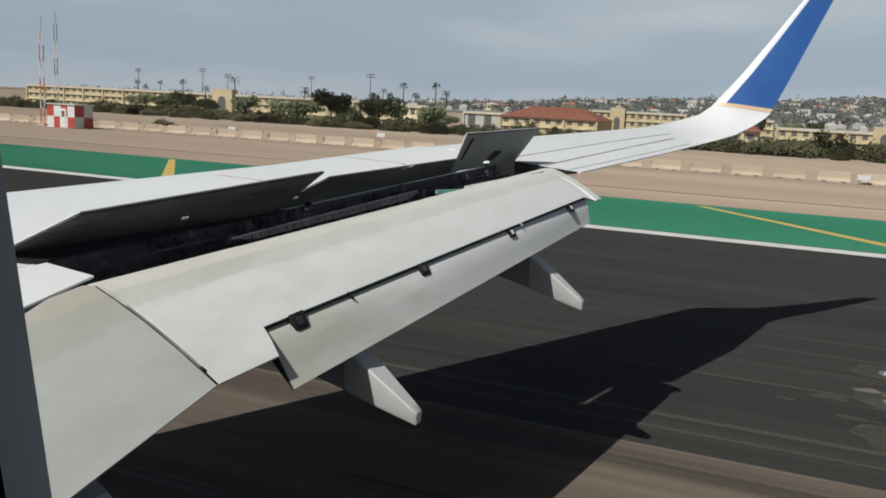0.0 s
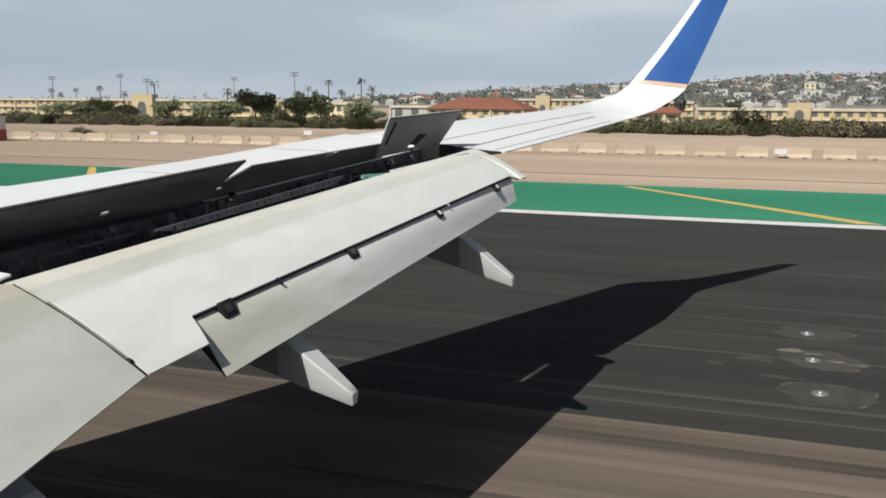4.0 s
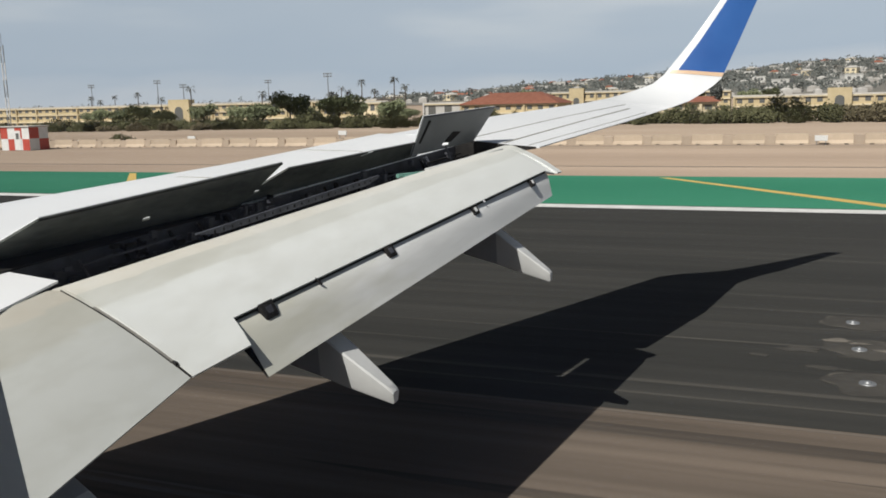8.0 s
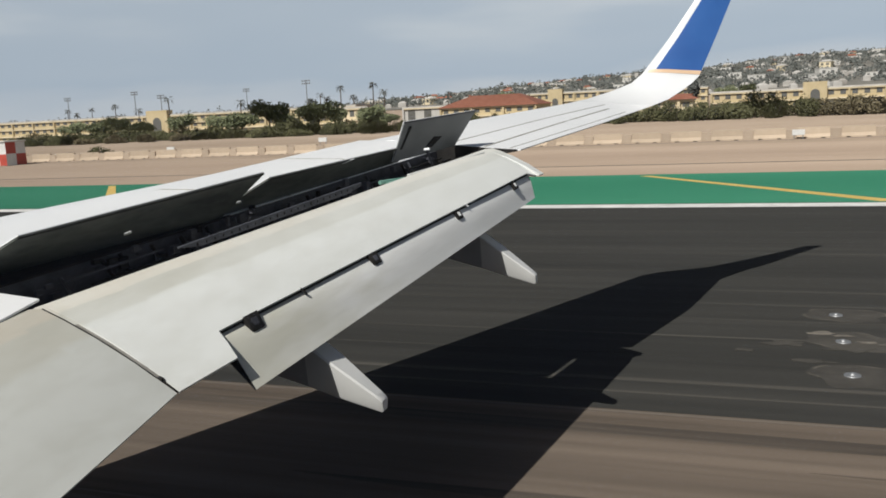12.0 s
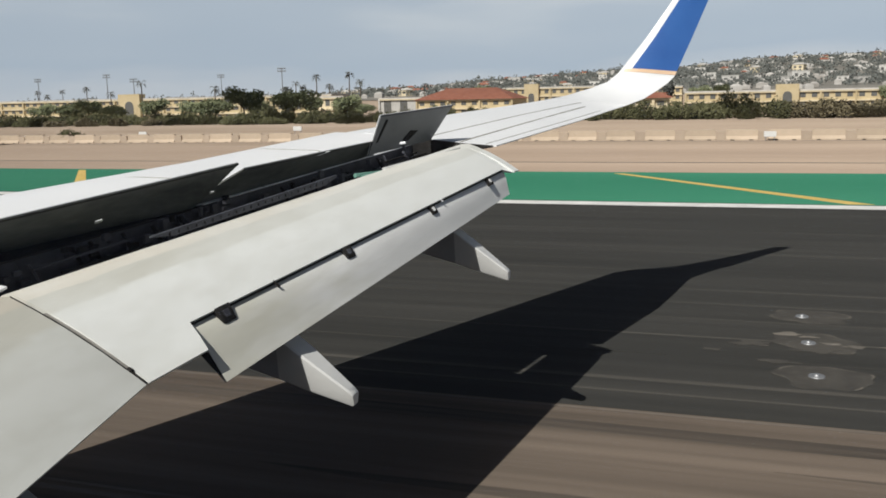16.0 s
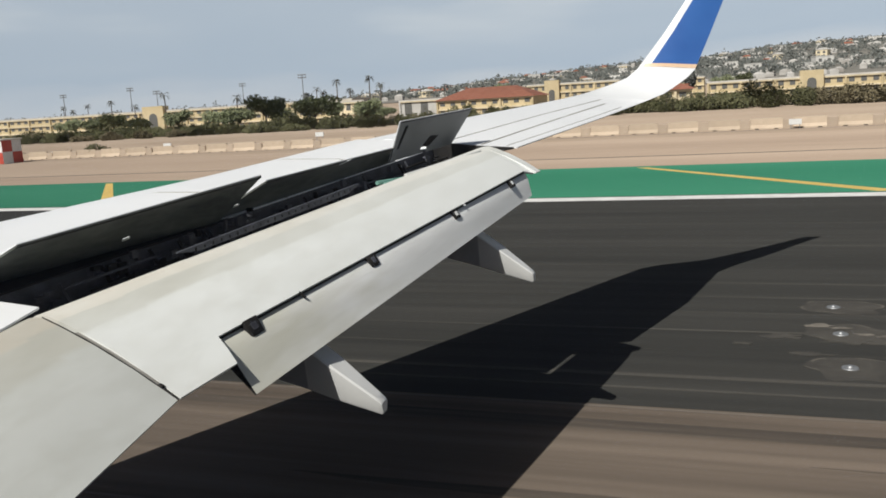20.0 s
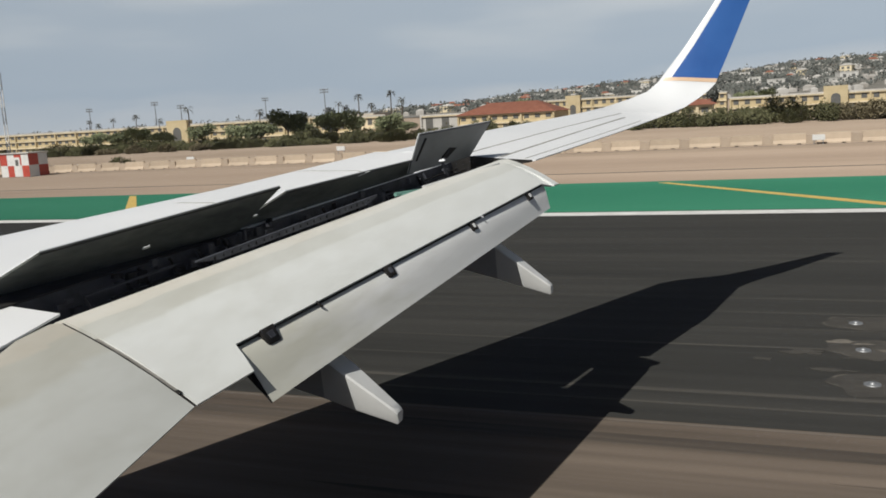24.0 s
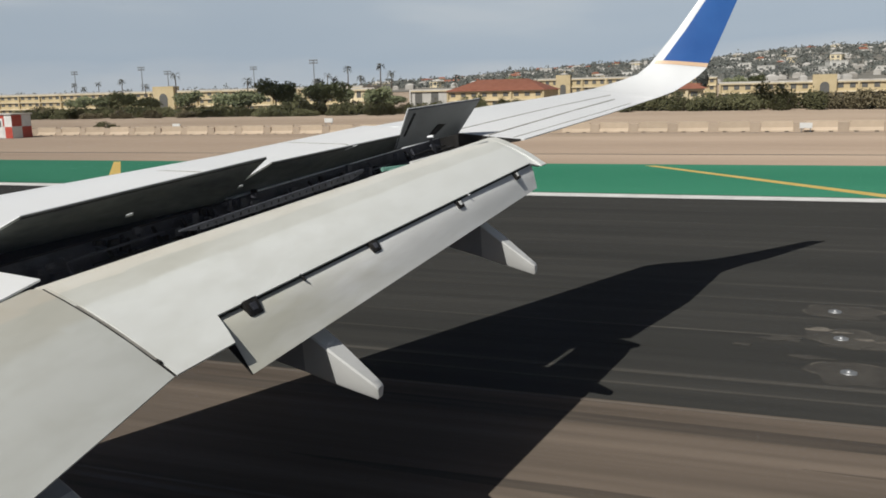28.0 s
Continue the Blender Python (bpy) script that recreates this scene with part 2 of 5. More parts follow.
def banded(name, plain, beige, worn):
    """Flap paint: a beige stained nose, a greyer band behind it and plain paint to the tail, along the chord stored in the map."""
    m = surface(name, plain[0], plain[1], 0.9, 30, 0.45, 0.02, stretch=(1.2, 0.35, 1.2), fine_mix=0.15)
    n, l = m.node_tree.nodes, m.node_tree.links
    p = n["Principled BSDF"]
    base = p.inputs["Base Color"].links[0].from_socket
    uv, sp, tc, ma, nz, add, rp, mixc = (n.new("ShaderNode" + k) for k in ("UVMap", "SeparateXYZ", "TexCoord", "Mapping", "TexNoise", "Math", "ValToRGB", "Mix"))
    uv.uv_map = "chord"
    ma.inputs["Scale"].default_value = (1.5, 0.45, 1.5)
    nz.inputs["Scale"].default_value, nz.inputs["Detail"].default_value = 5.0, 6
    add.operation = "MULTIPLY_ADD"
    add.inputs[1].default_value = 0.07
    mixc.data_type, mixc.blend_type = "RGBA", "MULTIPLY"
    out_fade = n.new("ShaderNodeMapRange")
    for k, v in (("From Min", 0.5), ("From Max", 0.8), ("To Min", 1.0), ("To Max", 0.6)):
        out_fade.inputs[k].default_value = v
    l.new(sp.outputs["Y"], out_fade.inputs["Value"])
    pn, pr, pm = (n.new("ShaderNode" + k) for k in ("TexNoise", "MapRange", "Math"))
    pn.inputs["Scale"].default_value, pn.inputs["Detail"].default_value = 2.6, 3
    for k, v in (("From Min", 0.40), ("From Max", 0.58), ("To Min", 0.7), ("To Max", 1.0)):
        pr.inputs[k].default_value = v
    pm.operation = "MULTIPLY"
    l.new(ma.outputs["Vector"], pn.inputs["Vector"])
    l.new(pn.outputs["Fac"], pr.inputs["Value"])
    l.new(pr.outputs["Result"], pm.inputs[0])
    l.new(out_fade.outputs["Result"], pm.inputs[1])
    l.new(pm.outputs["Value"], mixc.inputs["Factor"])
    l.new(uv.outputs["UV"], sp.inputs["Vector"])
    l.new(tc.outputs["Object"], ma.inputs["Vector"])
    l.new(ma.outputs["Vector"], nz.inputs["Vector"])
    # the worn bands end at different chords from bay to bay
    bay, cell, hop = (n.new("ShaderNode" + k) for k in ("Math", "TexWhiteNoise", "Math"))
    bay.operation, hop.operation = "MULTIPLY", "MULTIPLY_ADD"
    bay.inputs[1].default_value = 14.0
    cell.noise_dimensions = "1D"
    low = n.new("ShaderNodeMath")
    low.operation = "FLOOR"
    hop.inputs[1].default_value = 0.055
    l.new(sp.outputs["Y"], bay.inputs[0])
    l.new(bay.outputs["Value"], low.inputs[0])
    l.new(low.outputs["Value"], cell.inputs["W"])
    l.new(cell.outputs["Value"], hop.inputs[0])
    l.new(sp.outputs["X"], hop.inputs[2])
    l.new(nz.outputs["Fac"], add.inputs[0])
    l.new(hop.outputs["Value"], add.inputs[2])
    l.new(add.outputs["Value"], rp.inputs["Fac"])
    e = rp.color_ramp.elements
    e[0].position, e[0].color = 0.0, (*beige, 1)
    e[1].position, e[1].color = 1.0, (1, 1, 1, 1)
    for at, c in ((0.19, beige), (0.205, worn), (0.42, worn), (0.47, (0.97, 0.97, 0.96)), (0.62, (1, 1, 1))):
        q = e.new(at)
        q.color = (*c, 1)
    l.new(base, mixc.inputs["A"])
    l.new(rp.outputs["Color"], mixc.inputs["B"])
    # broad grimy smudges over the whole skin
    sm, sr, mul, sma = (n.new("ShaderNode" + k) for k in ("TexNoise", "ValToRGB", "Mix", "Mapping"))
    sma.inputs["Scale"].default_value = (1.3, 0.6, 1.3)
    sm.inputs["Scale"].default_value, sm.inputs["Detail"].default_value, sm.inputs["Roughness"].default_value = 3.2, 6, 0.65
    sr.color_ramp.elements[0].position, sr.color_ramp.elements[0].color = 0.36, (0.84, 0.835, 0.815, 1)
    sr.color_ramp.elements[1].position, sr.color_ramp.elements[1].color = 0.58, (0.94, 0.94, 0.935, 1)
    mul.data_type, mul.blend_type = "RGBA", "MULTIPLY"
    clean = n.new("ShaderNodeMapRange")
    for k, v in (("From Min", 0.45), ("From Max", 0.95), ("To Min", 0.85), ("To Max", 0.30)):
        clean.inputs[k].default_value = v
    l.new(sp.outputs["Y"], clean.inputs["Value"])
    l.new(clean.outputs["Result"], mul.inputs["Factor"])
    l.new(tc.outputs["Object"], sma.inputs["Vector"])
    l.new(sma.outputs["Vector"], sm.inputs["Vector"])
    l.new(sm.outputs["Fac"], sr.inputs["Fac"])
    l.new(mixc.outputs["Result"], mul.inputs["A"])
    l.new(sr.outputs["Color"], mul.inputs["B"])
    l.new(mul.outputs["Result"], p.inputs["Base Color"])
    return m


M["flap"] = banded("flap_paint_banded", ((0.745, 0.77, 0.755), (0.815, 0.84, 0.825)), (0.93, 0.88, 0.815), (0.80, 0.785, 0.74))
# inner flap's base is greyed for the weaker light on its steeper slope
M["flap_in"] = banded("inner_flap_banded_dimmed", ((0.53, 0.545, 0.522), (0.59, 0.608, 0.585)), (0.97, 0.895, 0.81), (0.88, 0.855, 0.80))



def soot(m, y0, y1, tone):
    """A brownish sooty stain over the inner end of a part, from y0 fading out at y1, with a streaky edge."""
    n, l = m.node_tree.nodes, m.node_tree.links
    p = n["Principled BSDF"]
    base = p.inputs["Base Color"].links[0].from_socket
    tc, sp, ma, nz, add, mr, mixc = (n.new("ShaderNode" + k) for k in ("TexCoord", "SeparateXYZ", "Mapping", "TexNoise", "Math", "MapRange", "Mix"))
    ma.inputs["Scale"].default_value = (3.0, 0.5, 3.0)
    nz.inputs["Scale"].default_value, nz.inputs["Detail"].default_value = 3.0, 5
    add.operation = "MULTIPLY_ADD"
    add.inputs[1].default_value = 2.4
    for k, v in (("From Min", y0 + 1.2), ("From Max", y1 + 1.2), ("To Min", 1.0), ("To Max", 0.0)):
        mr.inputs[k].default_value = v
    mixc.data_type, mixc.blend_type = "RGBA", "MULTIPLY"
    mixc.inputs["B"].default_value = (*tone, 1)
    l.new(tc.outputs["Object"], sp.inputs["Vector"])
    l.new(tc.outputs["Object"], ma.inputs["Vector"])
    l.new(ma.outputs["Vector"], nz.inputs["Vector"])
    l.new(nz.outputs["Fac"], add.inputs[0])
    l.new(sp.outputs["Y"], add.inputs[2])
    l.new(add.outputs["Value"], mr.inputs["Value"])
    l.new(mr.outputs["Result"], mixc.inputs["Factor"])
    l.new(base, mixc.inputs["A"])
    l.new(mixc.outputs["Result"], p.inputs["Base Color"])


soot(M["aft"], 4.6, 6.4, (0.76, 0.745, 0.66))
# fairing grey darkened to stand in for the flap's shade
M["fixed"] = surface("fairing_shade_grey", (0.32, 0.33, 0.35), (0.41, 0.42, 0.44), 3, 30, 0.5, 0.02)

# ---- mesh helpers ----


def link(name, bm, mat, parent=None):
    me = bpy.data.meshes.new(name)
    for f in bm.faces:
        f.smooth = True
    for e in bm.edges:
        if len(e.link_faces) != 2 or e.calc_face_angle(0) > 0.5:
            e.smooth = False
    bm.to_mesh(me)
    bm.free()
    me.materials.append(M[mat])
    ob = new(name, me)
    if parent is not None:
        ob.parent = parent
    return ob


def part(name, bm, mat, parent, label=""):
    ob = link(name, bm, mat, parent)
    return tagged(ob, label) if label else ob


def thing(name, label, category, group="", at=(0, 0, 0)):
    e = new(name)
    e.empty_display_size = 0.2
    e.location = at
    return tagged(e, label, category, group)


def box(bm, lo, hi, bevel=0.0):
    r = bmesh.ops.create_cube(bm, size=1.0)["verts"]
    c = [(lo[k] + hi[k]) / 2 for k in range(3)]
    s = [hi[k] - lo[k] for k in range(3)]
    for v in r:
        v.co = Vector([c[k] + v.co[k] * s[k] for k in range(3)])
    if bevel:
        es = list({e for v in r for e in v.link_edges})
        bmesh.ops.bevel(bm, geom=es, offset=bevel, segments=1, affect="EDGES")
    return bm


def loft(bm, rings, caps=True):
    vs = [[bm.verts.new(p) for p in r] for r in rings]
    n = len(vs[0])
    for a, b in zip(vs, vs[1:]):
        for i in range(n):
            j = (i + 1) % n
            bm.faces.new((a[i], a[j], b[j], b[i]))
    if caps:
        bm.faces.new(vs[0])
        bm.faces.new(list(reversed(vs[-1])))
    bmesh.ops.recalc_face_normals(bm, faces=bm.faces)
    return bm


def rod(bm, a, b, ra, rb=None, n=8):
    a, b = Vector(a), Vector(b)
    rb = ra if rb is None else rb
    w = (b - a).normalized()
    u = w.orthogonal().normalized()
    v = w.cross(u)
    return loft(bm, [[p + (u * math.cos(2 * math.pi * i / n) + v * math.sin(2 * math.pi * i / n)) * r for i in range(n)] for p, r in ((a, ra), (b, rb))])


def slab(bm, pts, drop):
    """A plate with the given upper corners and its thickness downwards."""
    return loft(bm, [pts, [(p[0], p[1], p[2] - drop) for p in pts]])


def mixp(a, b, t):
    return tuple(a[k] + (b[k] - a[k]) * t for k in range(len(a)))


def bar(name, lo, hi, mat, parent, label="", bevel=0.0):
    return part(name, box(bmesh.new(), lo, hi, bevel), mat, parent, label)


# ---- ground ----
AHEAD, ASTERN = -2600.0, 2600.0


def sheet(name, y0, y1, z, mat, label, category, x0=AHEAD, x1=ASTERN):
    bm = bmesh.new()
    slab(bm, [(x0, y0, z), (x1, y0, z), (x1, y1, z), (x0, y1, z)], 0.05)
    return tagged(link(name, bm, mat), label, category, kind="structure")


bm = bmesh.new()
LAND = [(-2600, -0.03), (40, -0.03), (66, -0.03), (71.5, -0.02), (76, 0.45), (82, 1.05), (88, 1.15), (97, 1.1), (125, -0.8), (150, -2.0), (420, -2.0), (640, 1.0), (700, 4.0), (1100, 6.0), (3000, 10.0)]


def ground_z(y):
    """Height of the land at y: the bank beside the runway, then lower land behind it."""
    return float(np.interp(y, [q[0] for q in LAND], [q[1] for q in LAND]))


cols = [AHEAD, -600, -200, -100, -50, 0, 50, 100, 200, 600, ASTERN]
grid = [[bm.verts.new((x, y, z + (0.12 * noise.noise((x * 0.05, y * 0.1, 0)) if 74 < y < 200 else 0))) for x in cols] for y, z in LAND]
for a, b in zip(grid, grid[1:]):
    for i in range(len(cols) - 1):
        bm.faces.new((a[i], a[i + 1], b[i + 1], b[i]))
tagged(link("ground", bm, "dirt"), "dry tan dirt beside the runway, rising to a low bank", "ground", kind="structure")
sheet("runway", 9.80, 30.2, 0.0, "runway", "dark rubber-stained asphalt runway with faint streaks", "runway")
sheet("runway_centre", -40.0, 9.798, 0.0, "strip", "brownish grooved asphalt strip along the runway's middle", "runway")
sheet("shoulder", 30.22, 42.0, 0.0, "green", "green-painted paved runway shoulder", "shoulder")
sheet("tan_apron", 42.02, 66.0, -0.005, "pad", "tan dusty pavement beyond the green shoulder", "pavement")
sheet("edge_line", 29.15, 30.05, 0.006, "line", "white painted runway edge line", "marking")
# dark sheet stands in for the shadow at the barrier's base
sheet("barrier_foot_shade", 70.55, 70.85, -0.015, "seam", "dark line painting the shade along the barrier's foot", "marking")
sheet("pavement_joint", 9.70, 9.76, 0.002, "seam", "thin dark joint along the runway strip", "marking")
sheet("seam_line", 48.1, 48.5, 0.0, "seam", "dark seam along the tan pavement", "marking")

# ---- airliner ----
airliner = thing("airliner", "white airliner wing with blue winglet, flaps and spoilers out", "airliner")


def xle(y):
    return -9.24 + 0.43 * y


def zc(y):
    return 2.30 + 0.093 * y


def xh(y):
    return -4.44 + 0.172 * (y - 3.9)


def zh(y):
    return 2.65 + 0.087 * (y - 3.9)


def wing_ring(y):
    """The wing's section where the flap is, cut off at the rear spar."""
    a, b, c, h = xle(y), xh(y), zc(y), zh(y)
    t = 0.78 - 0.035 * y
    k = 0.10 * min(1.0, max(0.0, (y - 5.0) / 4.6))
    return [(a, y, c - 0.20), (a + 0.03, y, c - 0.11), (a + 0.12, y, c - 0.04), (a + 0.30, y, c), (a + (b - a) * 0.4, y, c + (h - c) * 0.3 + 0.015 + k), (a + (b - a) * 0.75, y, c + (h - c) * 0.7 + 0.012 + k), (b, y, h),
            (b, y, h - 0.34), (a + (b - a) * 0.6, y, c - t), (a + 0.5, y, c - 0.55), (a + 0.1, y, c - 0.32)]


part("wing_box", loft(bmesh.new(), [wing_ring(y) for y in (0.2, 2.0, 3.9, 5.0, 6.0, 8.0, 9.62)]), "paint", airliner, "white painted upper wing skin")


def foil(le, te, up, t):
    """A thin section: the upper points from nose to tail, then the lower ones back."""
    le, te, up = Vector(le), Vector(te), Vector(up).normalized()
    prof = [(0.0, 0.0), (0.02, 0.30), (0.08, 0.62), (0.2, 0.92), (0.4, 1.0), (0.65, 0.60), (0.85, 0.24), (1.0, 0.03)]
    upper = [le.lerp(te, s) + up * (h * t * 0.5) for s, h in prof]
    lower = [le.lerp(te, s) - up * (h * t * 0.5) for s, h in prof[1:]]
    return upper + list(reversed(lower))


UP = (0, -0.08, 1)
outer = [foil((xle(9.62), 9.62, zc(9.62) - 0.15), (-2.42, 9.62, 3.12), UP, 0.42),
         foil((xle(12.0), 12.0, zc(12.0) - 0.10), (-1.80, 11.9, 3.335), UP, 0.30),
         foil((-2.98, 14.55, 3.56), (-1.40, 14.35, 3.51), UP, 0.17)]
part("outer_wing", loft(bmesh.new(), outer), "paint", airliner, "white painted outer wing panel")
bend = [((-2.98, 14.56, 3.56), (-1.40, 14.36, 3.51), (0, -0.1, 1), 0.17), ((-2.62, 14.90, 3.64), (-1.18, 14.80, 3.60), (0, -0.3, 1), 0.15), ((-2.15, 15.10, 3.78), (-0.97, 15.15, 3.745), (0, -0.8, 1), 0.13),
        ((-1.84, 15.22, 3.90), (-0.83, 15.33, 3.855), (0, -1, 0.6), 0.11), ((-1.665, 15.33, 4.05), (-0.72, 15.44, 3.97), (0, -1, 0.35), 0.10)]
blade = [bend[-1], ((-1.22, 15.56, 4.64), (-0.465, 15.70, 4.60), (0, -1, 0.33), 0.09), ((-0.87, 15.76, 5.17), (-0.265, 15.90, 5.12), (0, -1, 0.33), 0.08), ((-0.30, 16.12, 6.08), (0.10, 16.22, 6.05), (0, -1, 0.33), 0.05)]
winglet = part("winglet", loft(bmesh.new(), [foil(*b) for b in bend + blade[1:]]), "white", airliner, "white blended winglet root and leading edge")


def skin(bm, rings, k0, k1, lift):
    """A thin coat over the inboard face of the winglet, from point k0 to k1 of each section."""
    vs = [[bm.verts.new(p + Vector((0, -1, 0.3)).normalized() * lift) for p in r[k0:k1]] for r in rings]
    for a, b in zip(vs, vs[1:]):
        for i in range(len(a) - 1):
            bm.faces.new((a[i], a[i + 1], b[i + 1], b[i]))
    return bm


fr = [foil(*b) for b in blade]
fr2 = [[p.lerp(q, 0.115 + 0.04 * k / 15) for k, (p, q) in enumerate(zip(fr[0], fr[1]))], *fr[1:]]
fr1 = [[p.lerp(q, 0.03) for p, q in zip(fr[0], fr[1])], [p.lerp(q, 0.112 + 0.04 * k / 15) for k, (p, q) in enumerate(zip(fr[0], fr[1]))]]
part("blue_panel", skin(bmesh.new(), fr2, 3, 8, 0.006), "blue", winglet, "deep blue painted winglet face")
part("gold_band", skin(bmesh.new(), fr1, 2, 8, 0.006), "gold", winglet, "thin pale gold stripe under the blue")

# panel joints on the outer wing
def skin_point(y, s):
    """A point on the outer wing's upper skin at the share s of the chord."""
    k = 0 if y < 12.0 else 1
    f = (y - outer[k][0].y) / (outer[k + 1][0].y - outer[k][0].y)
    shares = (0.0, 0.02, 0.08, 0.2, 0.4, 0.65, 0.85, 1.0)
    ring = [outer[k][i].lerp(outer[k + 1][i], f) for i in range(8)]
    for i in range(7):
        if s <= shares[i + 1]:
            return ring[i].lerp(ring[i + 1], (s - shares[i]) / (shares[i + 1] - shares[i]))


for s0, s1, y1, w in ((0.66, 0.60, 14.2, 0.010), (0.83, 0.75, 13.7, 0.016), (0.945, 0.94, 13.4, 0.006)):
    bm = bmesh.new()
    rings = []
    for k in range(9):
        y = 9.66 + (y1 - 9.66) * k / 8
        q = skin_point(y, s0 + (s1 - s0) * k / 8)
        rings.append([(q.x - w, q.y, q.z + 0.004), (q.x + w, q.y, q.z + 0.003), (q.x + w, q.y, q.z - 0.02), (q.x - w, q.y, q.z - 0.02)])
    part("skin_joint", loft(bm, rings), "filler", airliner, "grey joint line along the wing skin")
for y in (6.9, 8.45):
    bm = bmesh.new()
    top = wing_ring(y)[3:7]
    loft(bm, [[(q[0], y - 0.006, q[2] + 0.003), (q[0], y + 0.006, q[2] + 0.003), (q[0], y + 0.006, q[2] - 0.02), (q[0], y - 0.006, q[2] - 0.02)] for q in top])
    part("skin_joint", bm, "filler", airliner, "grey joint line across the wing skin")

# fixed panel behind the inner wing
bm = bmesh.new()
slab(bm, [(-4.62, 0.3, 2.33), (-3.445, 0.3, 2.195), (-3.90, 3.47, 2.58), (-3.965, 3.896, 2.631), (-4.42, 3.93, 2.66)], 0.014)
part("fixed_panel", bm, "paint", airliner, "white fixed trailing panel with a pointed corner")

# cove: floor darkened for the spoilers' shade, and a beam with holes
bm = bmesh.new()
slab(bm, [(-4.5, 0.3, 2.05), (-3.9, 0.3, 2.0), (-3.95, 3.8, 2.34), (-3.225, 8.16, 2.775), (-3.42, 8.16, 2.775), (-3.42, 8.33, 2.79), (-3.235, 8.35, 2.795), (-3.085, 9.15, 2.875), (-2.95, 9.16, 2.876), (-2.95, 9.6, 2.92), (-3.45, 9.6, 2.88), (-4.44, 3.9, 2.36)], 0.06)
part("cove_floor", bm, "dark", airliner, "cove floor coloured dark for the raised spoilers' shade")
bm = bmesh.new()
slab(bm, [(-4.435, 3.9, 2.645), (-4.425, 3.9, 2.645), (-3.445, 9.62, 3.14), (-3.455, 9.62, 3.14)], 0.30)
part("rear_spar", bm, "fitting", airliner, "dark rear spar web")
beam_a, beam_b = (-3.742, 4.93, 2.772), (-3.335, 7.13, 3.004)
bm = bmesh.new()
loft(bm, [[(x + 0.016, y, z), (x + 0.03, y, z - 0.004), (x + 0.03, y, z - h), (x + 0.016, y, z - h)] for x, y, z, h in ((*beam_a, 0.012), (*mixp(beam_a, beam_b, 0.10), 0.05), (*mixp(beam_a, beam_b, 0.92), 0.062), (*beam_b, 0.02))])
beam = part("cove_beam", bm, "beam", airliner, "grey beam with a row of dark holes")
for i in range(23):
    p = mixp(beam_a, beam_b, 0.08 + 0.86 * i / 22)
    bm = bmesh.new()
    rod(bm, (p[0] + 0.026, p[1], p[2] - 0.03), (p[0] + 0.0308, p[1], p[2] - 0.03), 0.012 if i % 5 else 0.016, n=8)
    part("hole", bm, "gap", beam)
for p, q, mt in (((-3.32, 7.58, 2.955), (-3.13, 8.05, 2.965), "teal"), ((-3.26, 7.62, 2.935), (-3.03, 8.3, 2.99), "teal"), ((-3.95, 3.95, 2.55), (-3.7, 5.2, 2.66), "beam")):
    bm = bmesh.new()
    rod(bm, p, q, 0.022, 0.014)
    part("actuator_rod", bm, mt, airliner)


def holed(q, lo, hi, hole):
    """A plate over the four corners q, between the two offsets lo and hi, with a small four-sided hole at the shares (u, v) of its corners."""
    bm = bmesh.new()
    spot = lambda u, v: q[0].lerp(q[1], u).lerp(q[3].lerp(q[2], u), v)
    layers = [([bm.verts.new(p + off) for p in q], [bm.verts.new(spot(u, v) + off) for u, v in hole]) for off in (lo, hi)]
    (oa, ia), (ob, ib) = layers
    for i in range(4):
        j = (i + 1) % 4
        for f in ((oa[i], oa[j], ia[j], ia[i]), (ob[j], ob[i], ib[i], ib[j]), (oa[j], oa[i], ob[i], ob[j]), (ia[i], ia[j], ib[j], ib[i])):
            bm.faces.new(f)
    bmesh.ops.recalc_face_normals(bm, faces=bm.faces[:])
    return bm


def spoiler(hinge_a, hinge_b, top_a, top_b, under, hole):
    """One raised plate: a white upper skin, a dark underside a little behind it, with a small slot added through both
    to show lit skin as a glint.
    """
    n = (Vector(hinge_b) - Vector(hinge_a)).cross(Vector(top_a) - Vector(hinge_a)).normalized()
    if n.x > 0:
        n = -n
    q = [Vector(p) for p in (hinge_a, hinge_b, top_b, top_a)]
    body = part("spoiler", holed(q, n * 0.0, n * 0.006, hole), "paint", airliner, "raised spoiler panel, white above")
    part("underside", holed(q, n * -0.0005, n * -0.014, hole), under, body, "dark underside of the plate")
    return body


IN = ((-4.74, 3.80, 2.67), (-4.075, 5.98, 2.837), (-4.07, 3.90, 3.01), (-3.669, 6.051, 3.196))
MID = ((-4.213, 5.82, 2.80), (-3.615, 8.78, 3.085), (-3.705, 6.19, 3.141), (-3.45, 8.48, 3.25))
OUT = ((-3.52, 8.39, 3.10), (-3.22, 9.58, 3.20), (-3.354, 8.374, 3.517), (-2.94, 9.58, 3.60))
# last argument: the slot that makes each plate's glint
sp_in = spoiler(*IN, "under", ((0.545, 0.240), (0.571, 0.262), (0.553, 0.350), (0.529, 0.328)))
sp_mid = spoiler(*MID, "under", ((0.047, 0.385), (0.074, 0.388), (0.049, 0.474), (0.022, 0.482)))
sp_out = spoiler(*OUT, "under_out", ((0.442, 0.095), (0.566, 0.070), (0.537, 0.155), (0.435, 0.170)))
bm = bmesh.new()
slab(bm, [(-4.735, 3.80, 2.676), (-4.04, 6.08, 2.846), (-4.035, 6.09, 2.838), (-4.40, 3.86, 2.664)], 0.012)
part("spoiler_seal", bm, "gap", airliner, "dark seal along the spoiler hinge")
# end wall is black so that its sunlit part still reads as shade
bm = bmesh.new()
